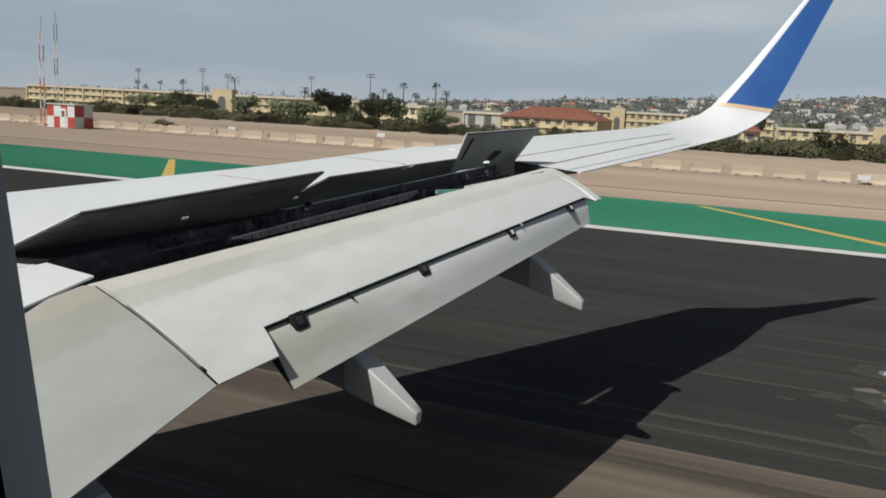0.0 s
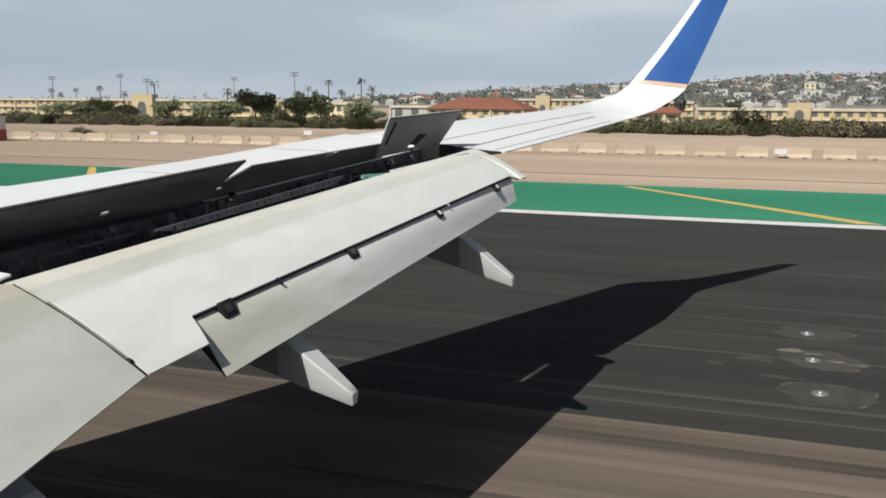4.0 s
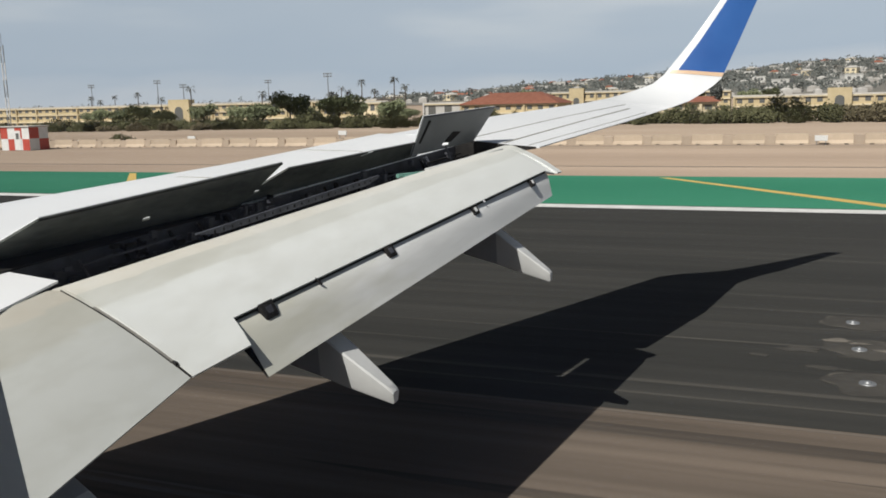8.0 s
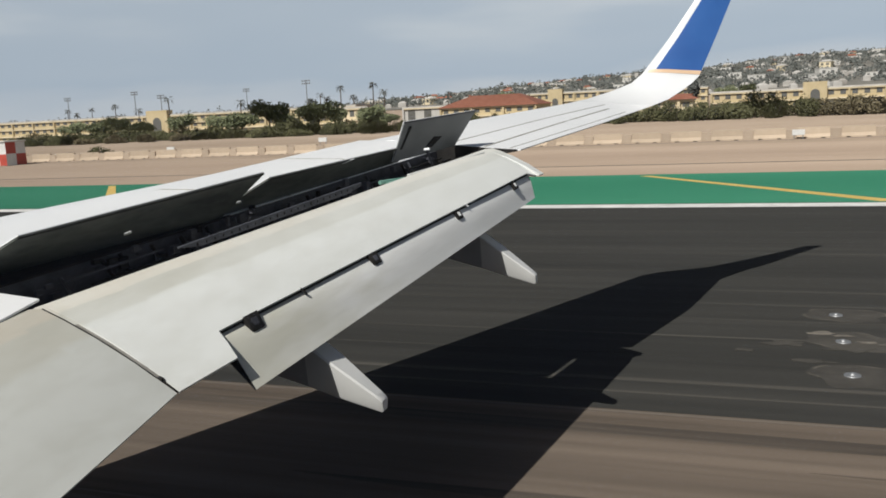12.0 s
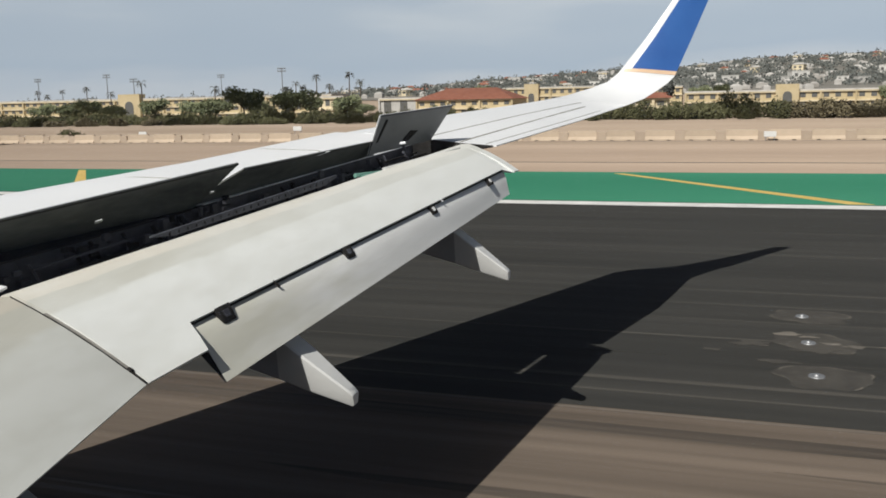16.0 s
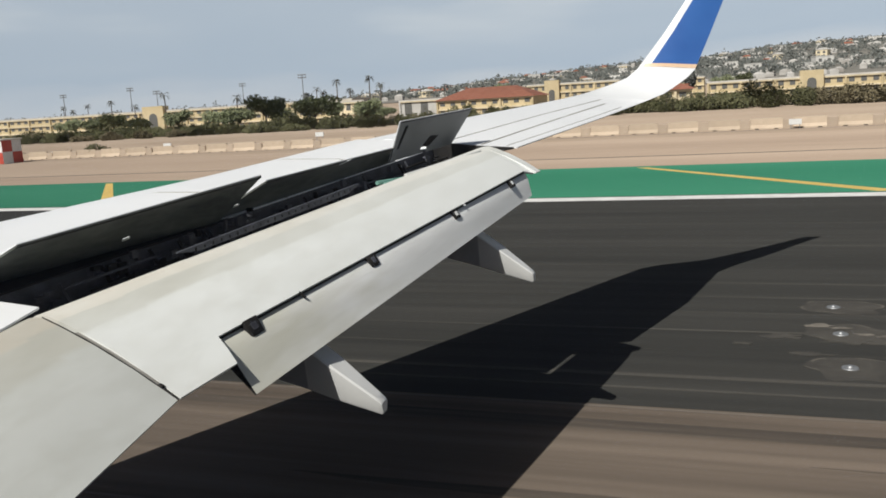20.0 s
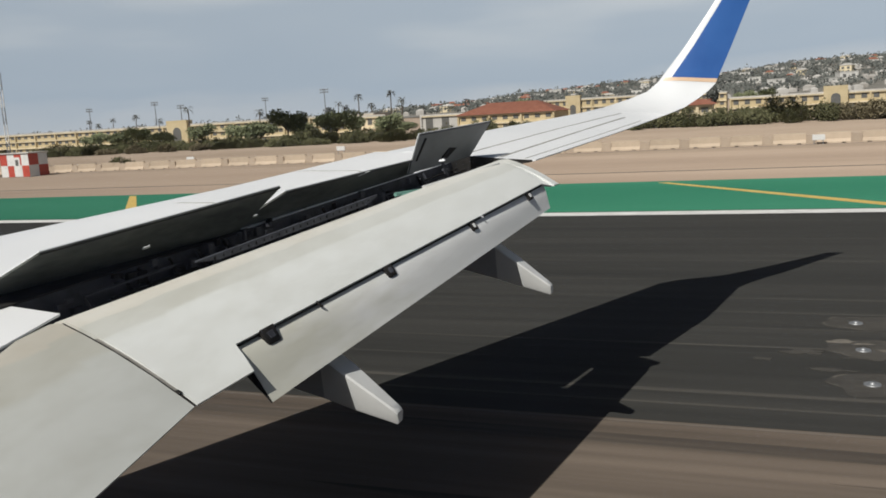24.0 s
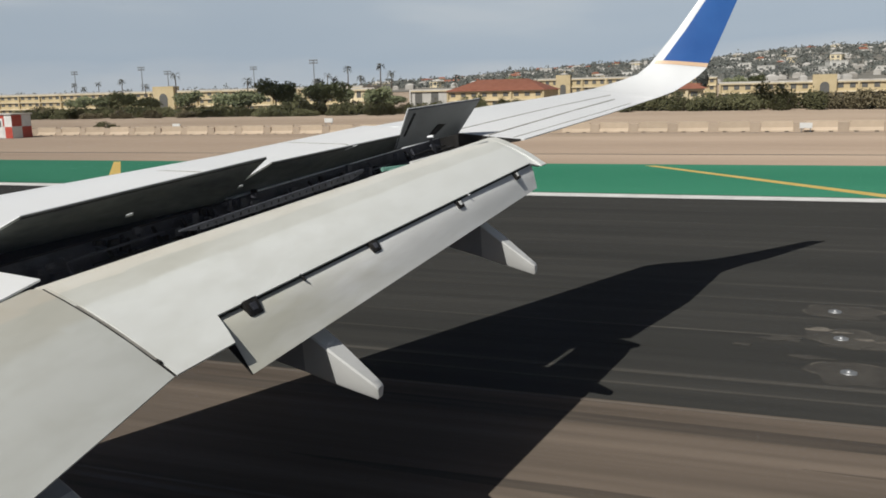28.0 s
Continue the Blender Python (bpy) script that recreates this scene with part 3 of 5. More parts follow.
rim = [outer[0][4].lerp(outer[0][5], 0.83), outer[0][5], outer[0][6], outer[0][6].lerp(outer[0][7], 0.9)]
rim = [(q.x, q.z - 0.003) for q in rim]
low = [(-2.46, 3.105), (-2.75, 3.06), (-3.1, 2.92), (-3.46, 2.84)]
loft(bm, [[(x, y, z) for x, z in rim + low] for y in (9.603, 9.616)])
part("cove_end", bm, "gap", airliner, "curved end wall of the cove, blackened as shade")

def on_plate(name, corners, u, v, mat, parent, label, proud=0.022):
    """A thin flat piece on the underside of a raised plate: shares u along the hinge, v from the hinge to the tip."""
    a, b, c, d = (Vector(q) for q in corners)
    n = (b - a).cross(c - a).normalized()
    n = n if n.x > 0 else -n
    spot = lambda p, q: a.lerp(b, p).lerp(c.lerp(d, p), q)
    base = [spot(p, q) for p, q in zip(u, v)]
    return part(name, loft(bmesh.new(), [[p + n * 0.010 for p in base], [p + n * proud for p in base]]), mat, parent, label)


on_plate("actuator_recess", OUT, (0.455, 0.552, 0.640, 0.52), (0.18, 0.165, 0.42, 0.45), "gap", sp_out, "black actuator recess in the underside")
on_plate("edge_slit", OUT, (0.05, 0.075, 0.115, 0.09), (0.30, 0.30, 0.86, 0.86), "gap", sp_out, "thin dark slit beside the edge", 0.018)
on_plate("edge_rim", OUT, (0.0, 1.0, 1.0, 0.0), (0.965, 0.965, 1.0, 1.0), "dark", sp_out, "dark worn rim of the plate", 0.018)
for plate_corners, plate_thing in ((IN, sp_in), (MID, sp_mid)):
    on_plate("edge_seal", plate_corners, (0.0, 1.0, 1.0, 0.0), (0.975, 0.975, 1.0, 1.0), "gap", plate_thing, "black seal along the plate's tip", 0.017)
# white piece added for the light that shows in a notch
on_plate("edge_glint", MID, (0.508, 0.522, 0.580, 0.556), (0.915, 0.925, 1.015, 1.015), "white", sp_mid, "small white piece painting a bright notch on the plate's tip", 0.019)
rod_bm = rod(bmesh.new(), (-3.335, 8.98, 3.17), (-3.27, 9.0, 2.98), 0.016, 0.014)
part("actuator_strut", rod_bm, "dark", airliner, "dark strut below the spoiler")

# flaps
def nose(y):
    return (-3.84 + 0.1877 * (y - 3.8), 2.60 + 0.0947 * (y - 3.8))


def flap_top(y, tail, s):
    (ax, az), (tx, tz) = nose(y), tail
    return (ax + (tx - ax) * s, y, az + (tz - az) * s + 0.12 * s * (1 - s))


CHORD = (0.0, 0.17, 0.42, 0.7, 1.0)


def flap_ring(y, tail, shares=CHORD):
    (ax, az), (tx, tz) = nose(y), tail
    c, d = tx - ax, az - tz
    return [(ax - 0.20, y, az - 0.16), (ax - 0.17, y, az - 0.06), (ax - 0.09, y, az - 0.005)] + [flap_top(y, tail, s) for s in shares] + [
        (tx - 0.01, y, tz - 0.014), (ax + c * 0.5, y, az - d * 0.5 - 0.13), (ax + c * 0.1, y, az - d * 0.1 - 0.22)]


def chord_map(ob, tail):
    """Stores each corner's share of the chord in a map of the flap."""
    lay = ob.data.uv_layers.new(name="chord")
    for q in ob.data.loops:
        v = ob.data.vertices[q.vertex_index].co
        ax, tx = nose(v.y)[0], tail(v.y)[0]
        lay.data[q.index].uv = ((v.x - ax) / (tx - ax), v.y / 10)
    return ob


def tail_full(y):
    return (-2.96 + 0.16 * (y - 3.8), 2.15 + 0.12 * (y - 3.8))


def tail_cut(y):
    return (-3.085 + 0.160 * (y - 4.3), 2.331 + 0.1088 * (y - 4.3))


bm = bmesh.new()
CUT = 4.39


def tail_plate(y, slant=0.0):
    """The skin that runs on behind the slot line to the full tail; slant: how far its tail corner lies inboard."""
    (ax, az), (bx, bz) = tail_cut(y), tail_full(y - slant)
    return [(ax - 0.006, y, az + 0.0036), ((ax + bx) / 2, y - slant / 2, (az + bz) / 2 + 0.006), (bx, y - slant, bz), (bx - 0.01, y - slant, bz - 0.014), (ax - 0.004, y, az - 0.06)]


loft(bm, [tail_plate(3.815), tail_plate(4.0, 0.03), tail_plate(CUT, 0.105)])
loft(bm, [flap_ring(y, tail_cut(y)) for y in (3.815, 4.30, 6.0, 7.7, 9.30)])
loft(bm, [flap_ring(9.301, tail_cut(9.301)), flap_ring(9.45, (-2.20, 2.835))])
loft(bm, [flap_ring(y, (-2.17 + 0.1 * (y - 9.45), 2.845)) for y in (9.451, 9.6)])
flap = part("outboard_flap", bm, "flap", airliner, "pale grey lowered main flap with worn bands")
chord_map(flap, tail_cut)

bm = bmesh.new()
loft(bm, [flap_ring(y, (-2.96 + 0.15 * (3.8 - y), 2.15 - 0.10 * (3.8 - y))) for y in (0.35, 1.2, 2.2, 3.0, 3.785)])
chord_map(part("inboard_flap", bm, "flap_in", airliner, "lowered inner flap, greyed for the dimmer light on its slope"), lambda y: (-2.96 + 0.15 * (3.8 - y), 2.15 - 0.10 * (3.8 - y)))
(ax, az), (tx, tz) = nose(3.8), (-2.96, 2.15)


def seal_strip(y0, y1, s0, s1, lift, drop):
    """A narrow strip that follows the flap's top, from share s0 to s1 of the chord."""
    rings = []
    for k in range(6):
        q = flap_top(3.8, (tx, tz), s0 + (s1 - s0) * k / 5)
        rings.append([(q[0], y0, q[2] + lift), (q[0], y1, q[2] + lift), (q[0], y1, q[2] - drop), (q[0], y0, q[2] - drop)])
    return loft(bmesh.new(), rings)


part("flap_seal", seal_strip(3.788, 3.814, 0.25, 0.86, 0.001, 0.08), "filler", airliner, "grey seal between the two flaps")
part("seal_edge", seal_strip(3.783, 3.790, 0.0, 0.86, 0.002, 0.08), "gap", airliner, "dark edge of the flap seal")
part("seal_edge", seal_strip(3.796, 3.804, 0.86, 0.99, 0.001, 0.012), "gap", airliner, "dark edge of the flap seal")
bm = bmesh.new()
rod(bm, (-3.085, 3.80, 2.222), (-3.06, 3.80, 2.211), 0.016)
part("seal_stop", bm, "gap", airliner)


def aft_ring(y):
    s = (y - 4.33) / (9.45 - 4.33)
    tx, tz = tail_cut(y)
    le, te = Vector((tx - 0.055, y, tz - 0.018)), Vector((-2.822 + s * 0.62, y - 0.045, 1.98 + s * 0.619))
    up = Vector((0.75, 0, 0.66))
    return foil(le, te, up, 0.06)


aft = part("aft_flap", loft(bmesh.new(), [aft_ring(y) for y in (4.40, 6.0, 7.7, 9.40)]), "aft", airliner, "streaked bare-metal aft flap")
# thin black plate added over the pale end as its shade
part("end_shade", loft(bmesh.new(), [aft_ring(4.386), aft_ring(4.397)]), "gap", aft, "black plate for the shade on the aft flap's end")
bm = bmesh.new()
loft(bm, [[(tail_cut(y)[0] - 0.06, y, tail_cut(y)[1] - 0.012), (tail_cut(y)[0] - 0.004, y, tail_cut(y)[1] - 0.015), (tail_cut(y)[0] - 0.004, y, tail_cut(y)[1] - 0.03), (tail_cut(y)[0] - 0.06, y, tail_cut(y)[1] - 0.05)] for y in (4.40, 9.38)])
part("flap_slot", bm, "gap", airliner, "dark slot between main and aft flap")
for y, s in ((4.68, 1.0), (6.14, 0.9), (7.61, 0.8), (8.93, 0.8)):
    tx, tz = tail_cut(y)
    c, d, o = Vector((tx + 0.008, y, tz - 0.058)), Vector((0.55, 0, -0.83)), Vector((0.83, 0, 0.55))
    side = Vector((0.1485, 1, 0.1087)).normalized()
    up = 0.034 if y < 5 else 0.024 if y < 7 else 0.018

    def plate(hw, hd, at):
        return [c + side * (u * hw) + d * (v * hd) + o * at for u, v in ((-1, -0.95), (-0.95, -1), (0.95, -1), (1, -0.95), (0.86, 0.85), (0.72, 1), (-0.72, 1), (-0.86, 0.85))]

    br = part("flap_bracket", loft(bmesh.new(), [plate(0.07 * s, 0.06 * s, -0.05), plate(0.07 * s, 0.06 * s, up - 0.006), plate(0.06 * s, 0.05 * s, up)]), "gap", aft, "black hinge bracket")
    part("bush_face", loft(bmesh.new(), [plate(0.034 * s, 0.03 * s, up - 0.004), plate(0.028 * s, 0.024 * s, up + 0.003)]), "fitting" if y < 5 else "beam" if y < 7 else "aft", br, "dull worn bush face")


# small fittings along the slot
for y, mt, ln in ((5.22, "gap", 0.06), (7.80, "white", 0.03)):
    tx, tz = tail_cut(y)
    part("slot_clip", rod(bmesh.new(), (tx - 0.01, y, tz), (tx + 0.55 * ln, y + 0.02, tz - 0.75 * ln), 0.010, n=6), mt, aft, "small clip on the slot's edge")
part("nose_strip", loft(bmesh.new(), [[(x - 0.018, y, z), (x + 0.012, y, z - 0.004), (x + 0.012, y, z - 0.03), (x - 0.018, y, z - 0.03)] for x, y, z in ((-3.19, 8.02, 2.995), (-2.775, 9.30, 3.128))]), "fairing", airliner, "pale sealing strip along the flap's nose")


def fairing(y, tail, w):
    """A flap-track fairing: one long canoe, widest on top, that droops to a blunt tail. tail: x and the underside's z."""
    tx, tz = tail

    def ring(dx, zt, zb, hw):
        x, zt, zb, e = tx + dx, tz + zt, tz + zb, min(0.014, hw * 0.3)
        return [(x, y - hw, zt - e), (x, y - hw + e, zt), (x, y + hw - e, zt), (x, y + hw, zt - e),
                (x, y + hw * 0.7, zb + 0.015), (x, y + hw * 0.58, zb), (x, y - hw * 0.58, zb), (x, y - hw * 0.7, zb + 0.015)]

    rings = [ring(-2.1, 0.86, 0.70, 0.03), ring(-1.5, 0.87, 0.46, w * 0.9), ring(-0.9, 0.74, 0.255, w), ring(-0.55, 0.505, 0.165, w), ring(-0.36, 0.37, 0.105, w * 0.97), ring(-0.05, 0.135, 0.014, w * 0.55), ring(-0.012, 0.105, 0.002, w * 0.5), ring(0.0, 0.088, 0.012, w * 0.44)]
    tail_cone = part("track_fairing", loft(bmesh.new(), rings[3:]), "fairing", airliner, "pale grey flap track fairing")
    # forward part carries the flap's shade in its colour
    part("shaded_fairing_front", loft(bmesh.new(), rings[:4]), "fixed", tail_cone, "forward part, coloured darker for the flap's shade")


fairing(5.212, (-2.342, 1.571), 0.112)
fairing(8.312, (-1.972, 1.832), 0.112)
fairing(2.95, (-2.48, 1.30), 0.10)

# fittings in the cove under the spoilers
rng = random.Random(3)
for k in range(110):
    y = rng.gauss(5.4, 0.5) if k % 3 == 0 else rng.gauss(6.15, 0.18) if k % 7 == 0 else rng.uniform(4.1, 9.4)
    x = xh(y) + rng.uniform(0.02, 0.16)
    z = zh(y) - rng.uniform(0.0, 0.24)
    bm = bmesh.new()
    if k % 4:
        a, b, c = rng.uniform(0.01, 0.03), rng.uniform(0.012, 0.06), rng.uniform(0.01, 0.045)
        box(bm, (x - a, y - b, z - c), (x + a, y + b, z + c), 0.004)
    elif k % 8:
        rod(bm, (x, y - 0.4, z - 0.035), (x + 0.14, y + 0.4, z + 0.035), 0.010, n=6)
    else:
        rod(bm, (x, y, zh(y) - 0.02), (x + 0.10, y + 0.05, zh(y) - 0.26), 0.014, n=6)
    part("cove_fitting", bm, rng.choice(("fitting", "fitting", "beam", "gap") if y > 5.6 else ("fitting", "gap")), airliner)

# fuselage shell with the window that the view goes through
CY, CZ, RAD = -1.62, 3.25, 1.88
WX0, WX1, WZ0, WZ1 = -0.265, 0.13, 3.34, 3.96


def hull(x, z):
    return CY + math.sqrt(max(0.0, RAD * RAD - (z - CZ) ** 2))


bm = bmesh.new()
xs = [-19.0, -9.0, -5.0, -2.0, WX0 - 0.05, WX1 + 0.05, 2.0, 6.0, 10.0, 20.0]
ang = [math.asin((z - CZ) / RAD) for z in (WZ0 - 0.05, 3.55, 3.75, WZ1 + 0.05)]
ths = ang + [ang[-1] + (2 * math.pi - ang[-1] + ang[0]) * k / 20 for k in range(1, 20)]
vs = [[bm.verts.new((x, CY + RAD * math.cos(t), CZ + RAD * math.sin(t))) for t in ths] for x in xs]
for i in range(len(xs) - 1):
    for j in range(len(ths)):
        if not (i == 4 and j < 3):
            k = (j + 1) % len(ths)
            bm.faces.new((vs[i][j], vs[i + 1][j], vs[i + 1][k], vs[i][k]))
bm.faces.new(vs[0])
bm.faces.new(vs[-1])
bmesh.ops.recalc_face_normals(bm, faces=bm.faces)
bmesh.ops.solidify(bm, geom=bm.faces[:], thickness=0.03)
part("fuselage", bm, "white", airliner, "white curved fuselage side")


def rrect(x0, x1, z0, z1, r, n=5):
    """A rounded window outline in x and z."""
    pts = []
    for cx, cz, a0 in ((x1 - r, z1 - r, 0), (x0 + r, z1 - r, 90), (x0 + r, z0 + r, 180), (x1 - r, z0 + r, 270)):
        for k in range(n + 1):
            t = radians(a0 + 90 * k / n)
            pts.append((cx + r * math.cos(t), cz + r * math.sin(t)))
    return pts


def window_ring(grow, inset, r):
    return [(x + 0.1 * (z - 3.5), hull(x, z) - inset, z) for x, z in rrect(WX0 - grow, WX1 + grow, WZ0 - grow, WZ1 + grow, r + grow)]


def band(a, b):
    bm = bmesh.new()
    va, vb = [bm.verts.new(p) for p in a], [bm.verts.new(p) for p in b]
    for i in range(len(va)):
        j = (i + 1) % len(va)
        bm.faces.new((va[i], va[j], vb[j], vb[i]))
    bmesh.ops.solidify(bm, geom=bm.faces[:], thickness=0.004)
    return bm


# white paint on the edge replaces daylight that doesn't reach it
frame_part = part("window_frame", band(window_ring(0.0, 0.0, 0.10), window_ring(0.003, 0.012, 0.10)), "paint", airliner, "thin window edge, coloured pale for the daylight on it")
part("window_seal", band(window_ring(0.003, 0.012, 0.10), window_ring(0.02, 0.07, 0.10)), "gap", frame_part, "black rubber window surround")
part("window_trim", band(window_ring(0.02, 0.07, 0.10), window_ring(0.12, 0.075, 0.10)), "cabin", frame_part, "grey cabin wall lining")

# the hazy acrylic pane, scratched and smudged
pane_mat = bpy.data.materials.new("hazy_acrylic")
pane_mat.use_nodes = True
n, l = pane_mat.node_tree.nodes, pane_mat.node_tree.links
n.clear()
clear, milk, both, mout, tc, nz, mr = (n.new("ShaderNode" + k) for k in ("BsdfTransparent", "BsdfTranslucent", "MixShader", "OutputMaterial", "TexCoord", "TexNoise", "MapRange"))
# the veil is tinted blue to lend the shadows a bluish cast
milk.inputs["Color"].default_value = (0.70, 0.76, 1.0, 1)
nz.inputs["Scale"].default_value, nz.inputs["Detail"].default_value = 13.0, 4
for k, v in (("From Min", 0.35), ("From Max", 0.75), ("To Min", 0.0115), ("To Max", 0.034)):
    mr.inputs[k].default_value = v
l.new(tc.outputs["Object"], nz.inputs["Vector"])
l.new(nz.outputs["Fac"], mr.inputs["Value"])
l.new(mr.outputs["Result"], both.inputs["Fac"])
l.new(clear.outputs["BSDF"], both.inputs[1])
l.new(milk.outputs["BSDF"], both.inputs[2])
l.new(both.outputs["Shader"], mout.inputs["Surface"])
M["hazy"] = pane_mat
bm = bmesh.new()
bm.faces.new([bm.verts.new(q) for q in window_ring(0.002, 0.008, 0.10)])
pane = part("window_pane", bm, "hazy", frame_part, "clear acrylic pane with faint smudges")
pane.visible_shadow = False

# ---- plants ----


def leaf_cloud(bm, centre, size, n, leaf, rng):
    """Small tilted leaf clumps scattered through a lumpy crown, denser towards its skin."""
    for _ in range(n):
        d = Vector((rng.gauss(0, 1), rng.gauss(0, 1), rng.gauss(0, 1))).normalized()
        lump = 0.78 + 0.34 * noise.noise(d * 2.2 + Vector(centre))
        r = lump * (rng.random() ** 0.35)
        p = Vector(centre) + Vector((d.x * size[0], d.y * size[1], d.z * size[2])) * r
        u = Vector((rng.gauss(0, 1), rng.gauss(0, 1), rng.gauss(0, 1))).normalized()
        v = u.orthogonal().normalized()
        k = leaf * rng.uniform(0.6, 1.3)
        vs = [bm.verts.new(p + u * k * a + v * k * b) for a, b in ((-1, -0.4), (0.1, -0.8), (1, 0.2), (0, 0.8))]
        bm.faces.new(vs)
    return bm


def tree(name, label, category, group, height, crown, stem, mat, seed, lumps=4, n=140, leaf=0.25):
    """A trunk with limbs and a crown of several leaf clouds; crown: half-widths x, y, z."""
    rng = random.Random(seed)
    e = thing(name, label, category, group)
    bm = bmesh.new()
    top = height - crown[2]
    rod(bm, (0, 0, -0.3), (0.05 * height * rng.uniform(-1, 1), 0, top), stem, stem * 0.5, 6)
    for k in range(3):
        a = rng.uniform(0, 6.3)
        rod(bm, (0, 0, top * 0.6), (math.cos(a) * crown[0] * 0.6, math.sin(a) * crown[1] * 0.6, top + crown[2] * 0.3), stem * 0.45, stem * 0.15, 5)
    part("trunk", bm, "bark", e)
    bm = bmesh.new()
    for k in range(lumps):
        a = 6.283 * k / lumps + rng.uniform(-0.5, 0.5)
        q = rng.uniform(0.3, 0.65)
        c = (math.cos(a) * crown[0] * q, math.sin(a) * crown[1] * q, top + crown[2] * rng.uniform(-0.25, 0.35))
        f = rng.uniform(0.5, 0.75)
        leaf_cloud(bm, c, (crown[0] * f, crown[1] * f, crown[2] * f), n, leaf, rng)
    part("crown", bm, mat, e)
    return e


def palm(seed, height, group):
    rng = random.Random(seed)
    e = thing("palm_tree", "tall thin palm with a tufted crown", "palm", group)
    bm = bmesh.new()
    rod(bm, (0, 0, -0.5), (0.3, 0, height * 0.5), 0.22, 0.18, 6)
    rod(bm, (0.3, 0, height * 0.5), (0.2, 0.1, height), 0.18, 0.14, 6)
    part("trunk", bm, "bark", e)
    bm = bmesh.new()
    for k in range(26):
        a, up = rng.uniform(0, 6.3), rng.uniform(-0.9, 0.9)
        d = Vector((math.cos(a), math.sin(a), up)).normalized()
        side = d.cross(Vector((0, 0, 1))).normalized() * 0.22
        o = Vector((0.2, 0.1, height))
        mid, tip = o + d * 1.1, o + d * 1.9 + Vector((0, 0, -0.7))
        vs = [bm.verts.new(q) for q in (o, mid + side, tip, mid - side)]
        bm.faces.new(vs)
    part("crown", bm, "leaf_hazed", e)
    return e


def put(ob, x, y, z, turn=0.0, s=1.0):
    c = copy_thing(ob, pose(x, y, z, 0, 0, turn))
    c.scale = (s, s, s)
    return c


def shrub(mat, label, h, w, seed):
    """A scrub bush: short stems and leaf clouds that reach down to the ground."""
    rng = random.Random(seed)
    e = thing("bush", label, "bush", BUSH)
    bm = bmesh.new()
    for k in range(4):
        a = rng.uniform(0, 6.3)
        rod(bm, (0, 0, -0.4), (math.cos(a) * w * 0.5, math.sin(a) * w * 0.4, h * 0.6), 0.07, 0.03, 5)
    part("stem", bm, "bark", e)
    bm = bmesh.new()
    for k in range(7):
        q = k / 6 * 2 - 1
        lh = h * rng.uniform(0.62, 1.0) * (1 - 0.25 * q * q)
        leaf_cloud(bm, (q * w * 0.75, rng.uniform(-0.4, 0.4) * w, lh * 0.46), (w * 0.42, w * 0.42, lh * 0.56), 360, 0.10, rng)
    part("crown", bm, mat, e)
    return e


BUSH = "scrub on the bank"
bushes = [shrub("leaf", "dense dark green scrub bush on the bank", h, w, k) for k, (h, w) in enumerate(((2.6, 2.3), (2.2, 2.9), (2.9, 2.0)))]
dry = [shrub("leaf_dry", "brownish dry scrub bush on the bank", h, w, k + 10) for k, (h, w) in enumerate(((2.0, 2.4), (2.3, 2.1)))]
rng = random.Random(5)


def bank(x):
    return 1.1


# the bank's scrub: a row that thickens and thins along the runway
x = -118.0
first = {}
while x < 60:
    for row, (y, low) in enumerate(((90.5, 0.9), (94.5, 1.05))):
        kind = bushes if noise.noise((x * 0.045, row * 3.1, 2.0)) > -0.12 else dry
        if -14 < x < -9.5 and row == 0:
            continue
        src = rng.choice(kind)
        s = rng.uniform(0.78, 1.08) * low * (1.08 if x > -8 else 0.72 if x < -34 else 0.84)
        px, py = x + rng.uniform(-1, 1) + 4.0, y + rng.uniform(-1.2, 1.2)
        if src not in first:
            first[src] = 1
            src.location, src.rotation_euler.z, src.scale = (px, py, 1.05), rng.uniform(0, 6.3), (s, s, s)
        else:
            put(src, px, py, 1.05, rng.uniform(0, 360), s)
    x += rng.uniform(1.9, 3.0)
x = -210.0
while x < 70:
    y = 128 + rng.uniform(-10, 14)
    put(rng.choice(bushes + dry[:1]), x, y, ground_z(y), rng.uniform(0, 360), rng.uniform(1.0, 1.6))
    x += rng.uniform(4.0, 8.5)
for k in range(34):
    x = -104 + k * 1.75
    y = 102 + rng.uniform(-3, 5)
    put(rng.choice(bushes), x + rng.uniform(-1, 1), y, ground_z(y), rng.uniform(0, 360), rng.uniform(0.75, 1.15) * (1.0 if x > -60 else 0.85))
lone = put(bushes[0], -63.6, 73.0, 0.1, 20, 0.62)

# trees behind the scrub
TREES = "trees behind the runway bank"
big = [tree("tree", "broad dark green tree beyond the bank", "tree", TREES, h, (w, w, h * 0.36), 0.25, "leaf_tree", 20 + k, 7, 520, 0.24) for k, (h, w) in enumerate(((8.0, 4.2), (9.5, 3.4), (7.0, 4.8)))]
tall = [tree("tree", "tall narrow conifer beyond the bank", "tree", TREES, 12.0, (2.0, 2.0, 5.0), 0.25, "leaf_hazed", 30, 7, 460, 0.26)]
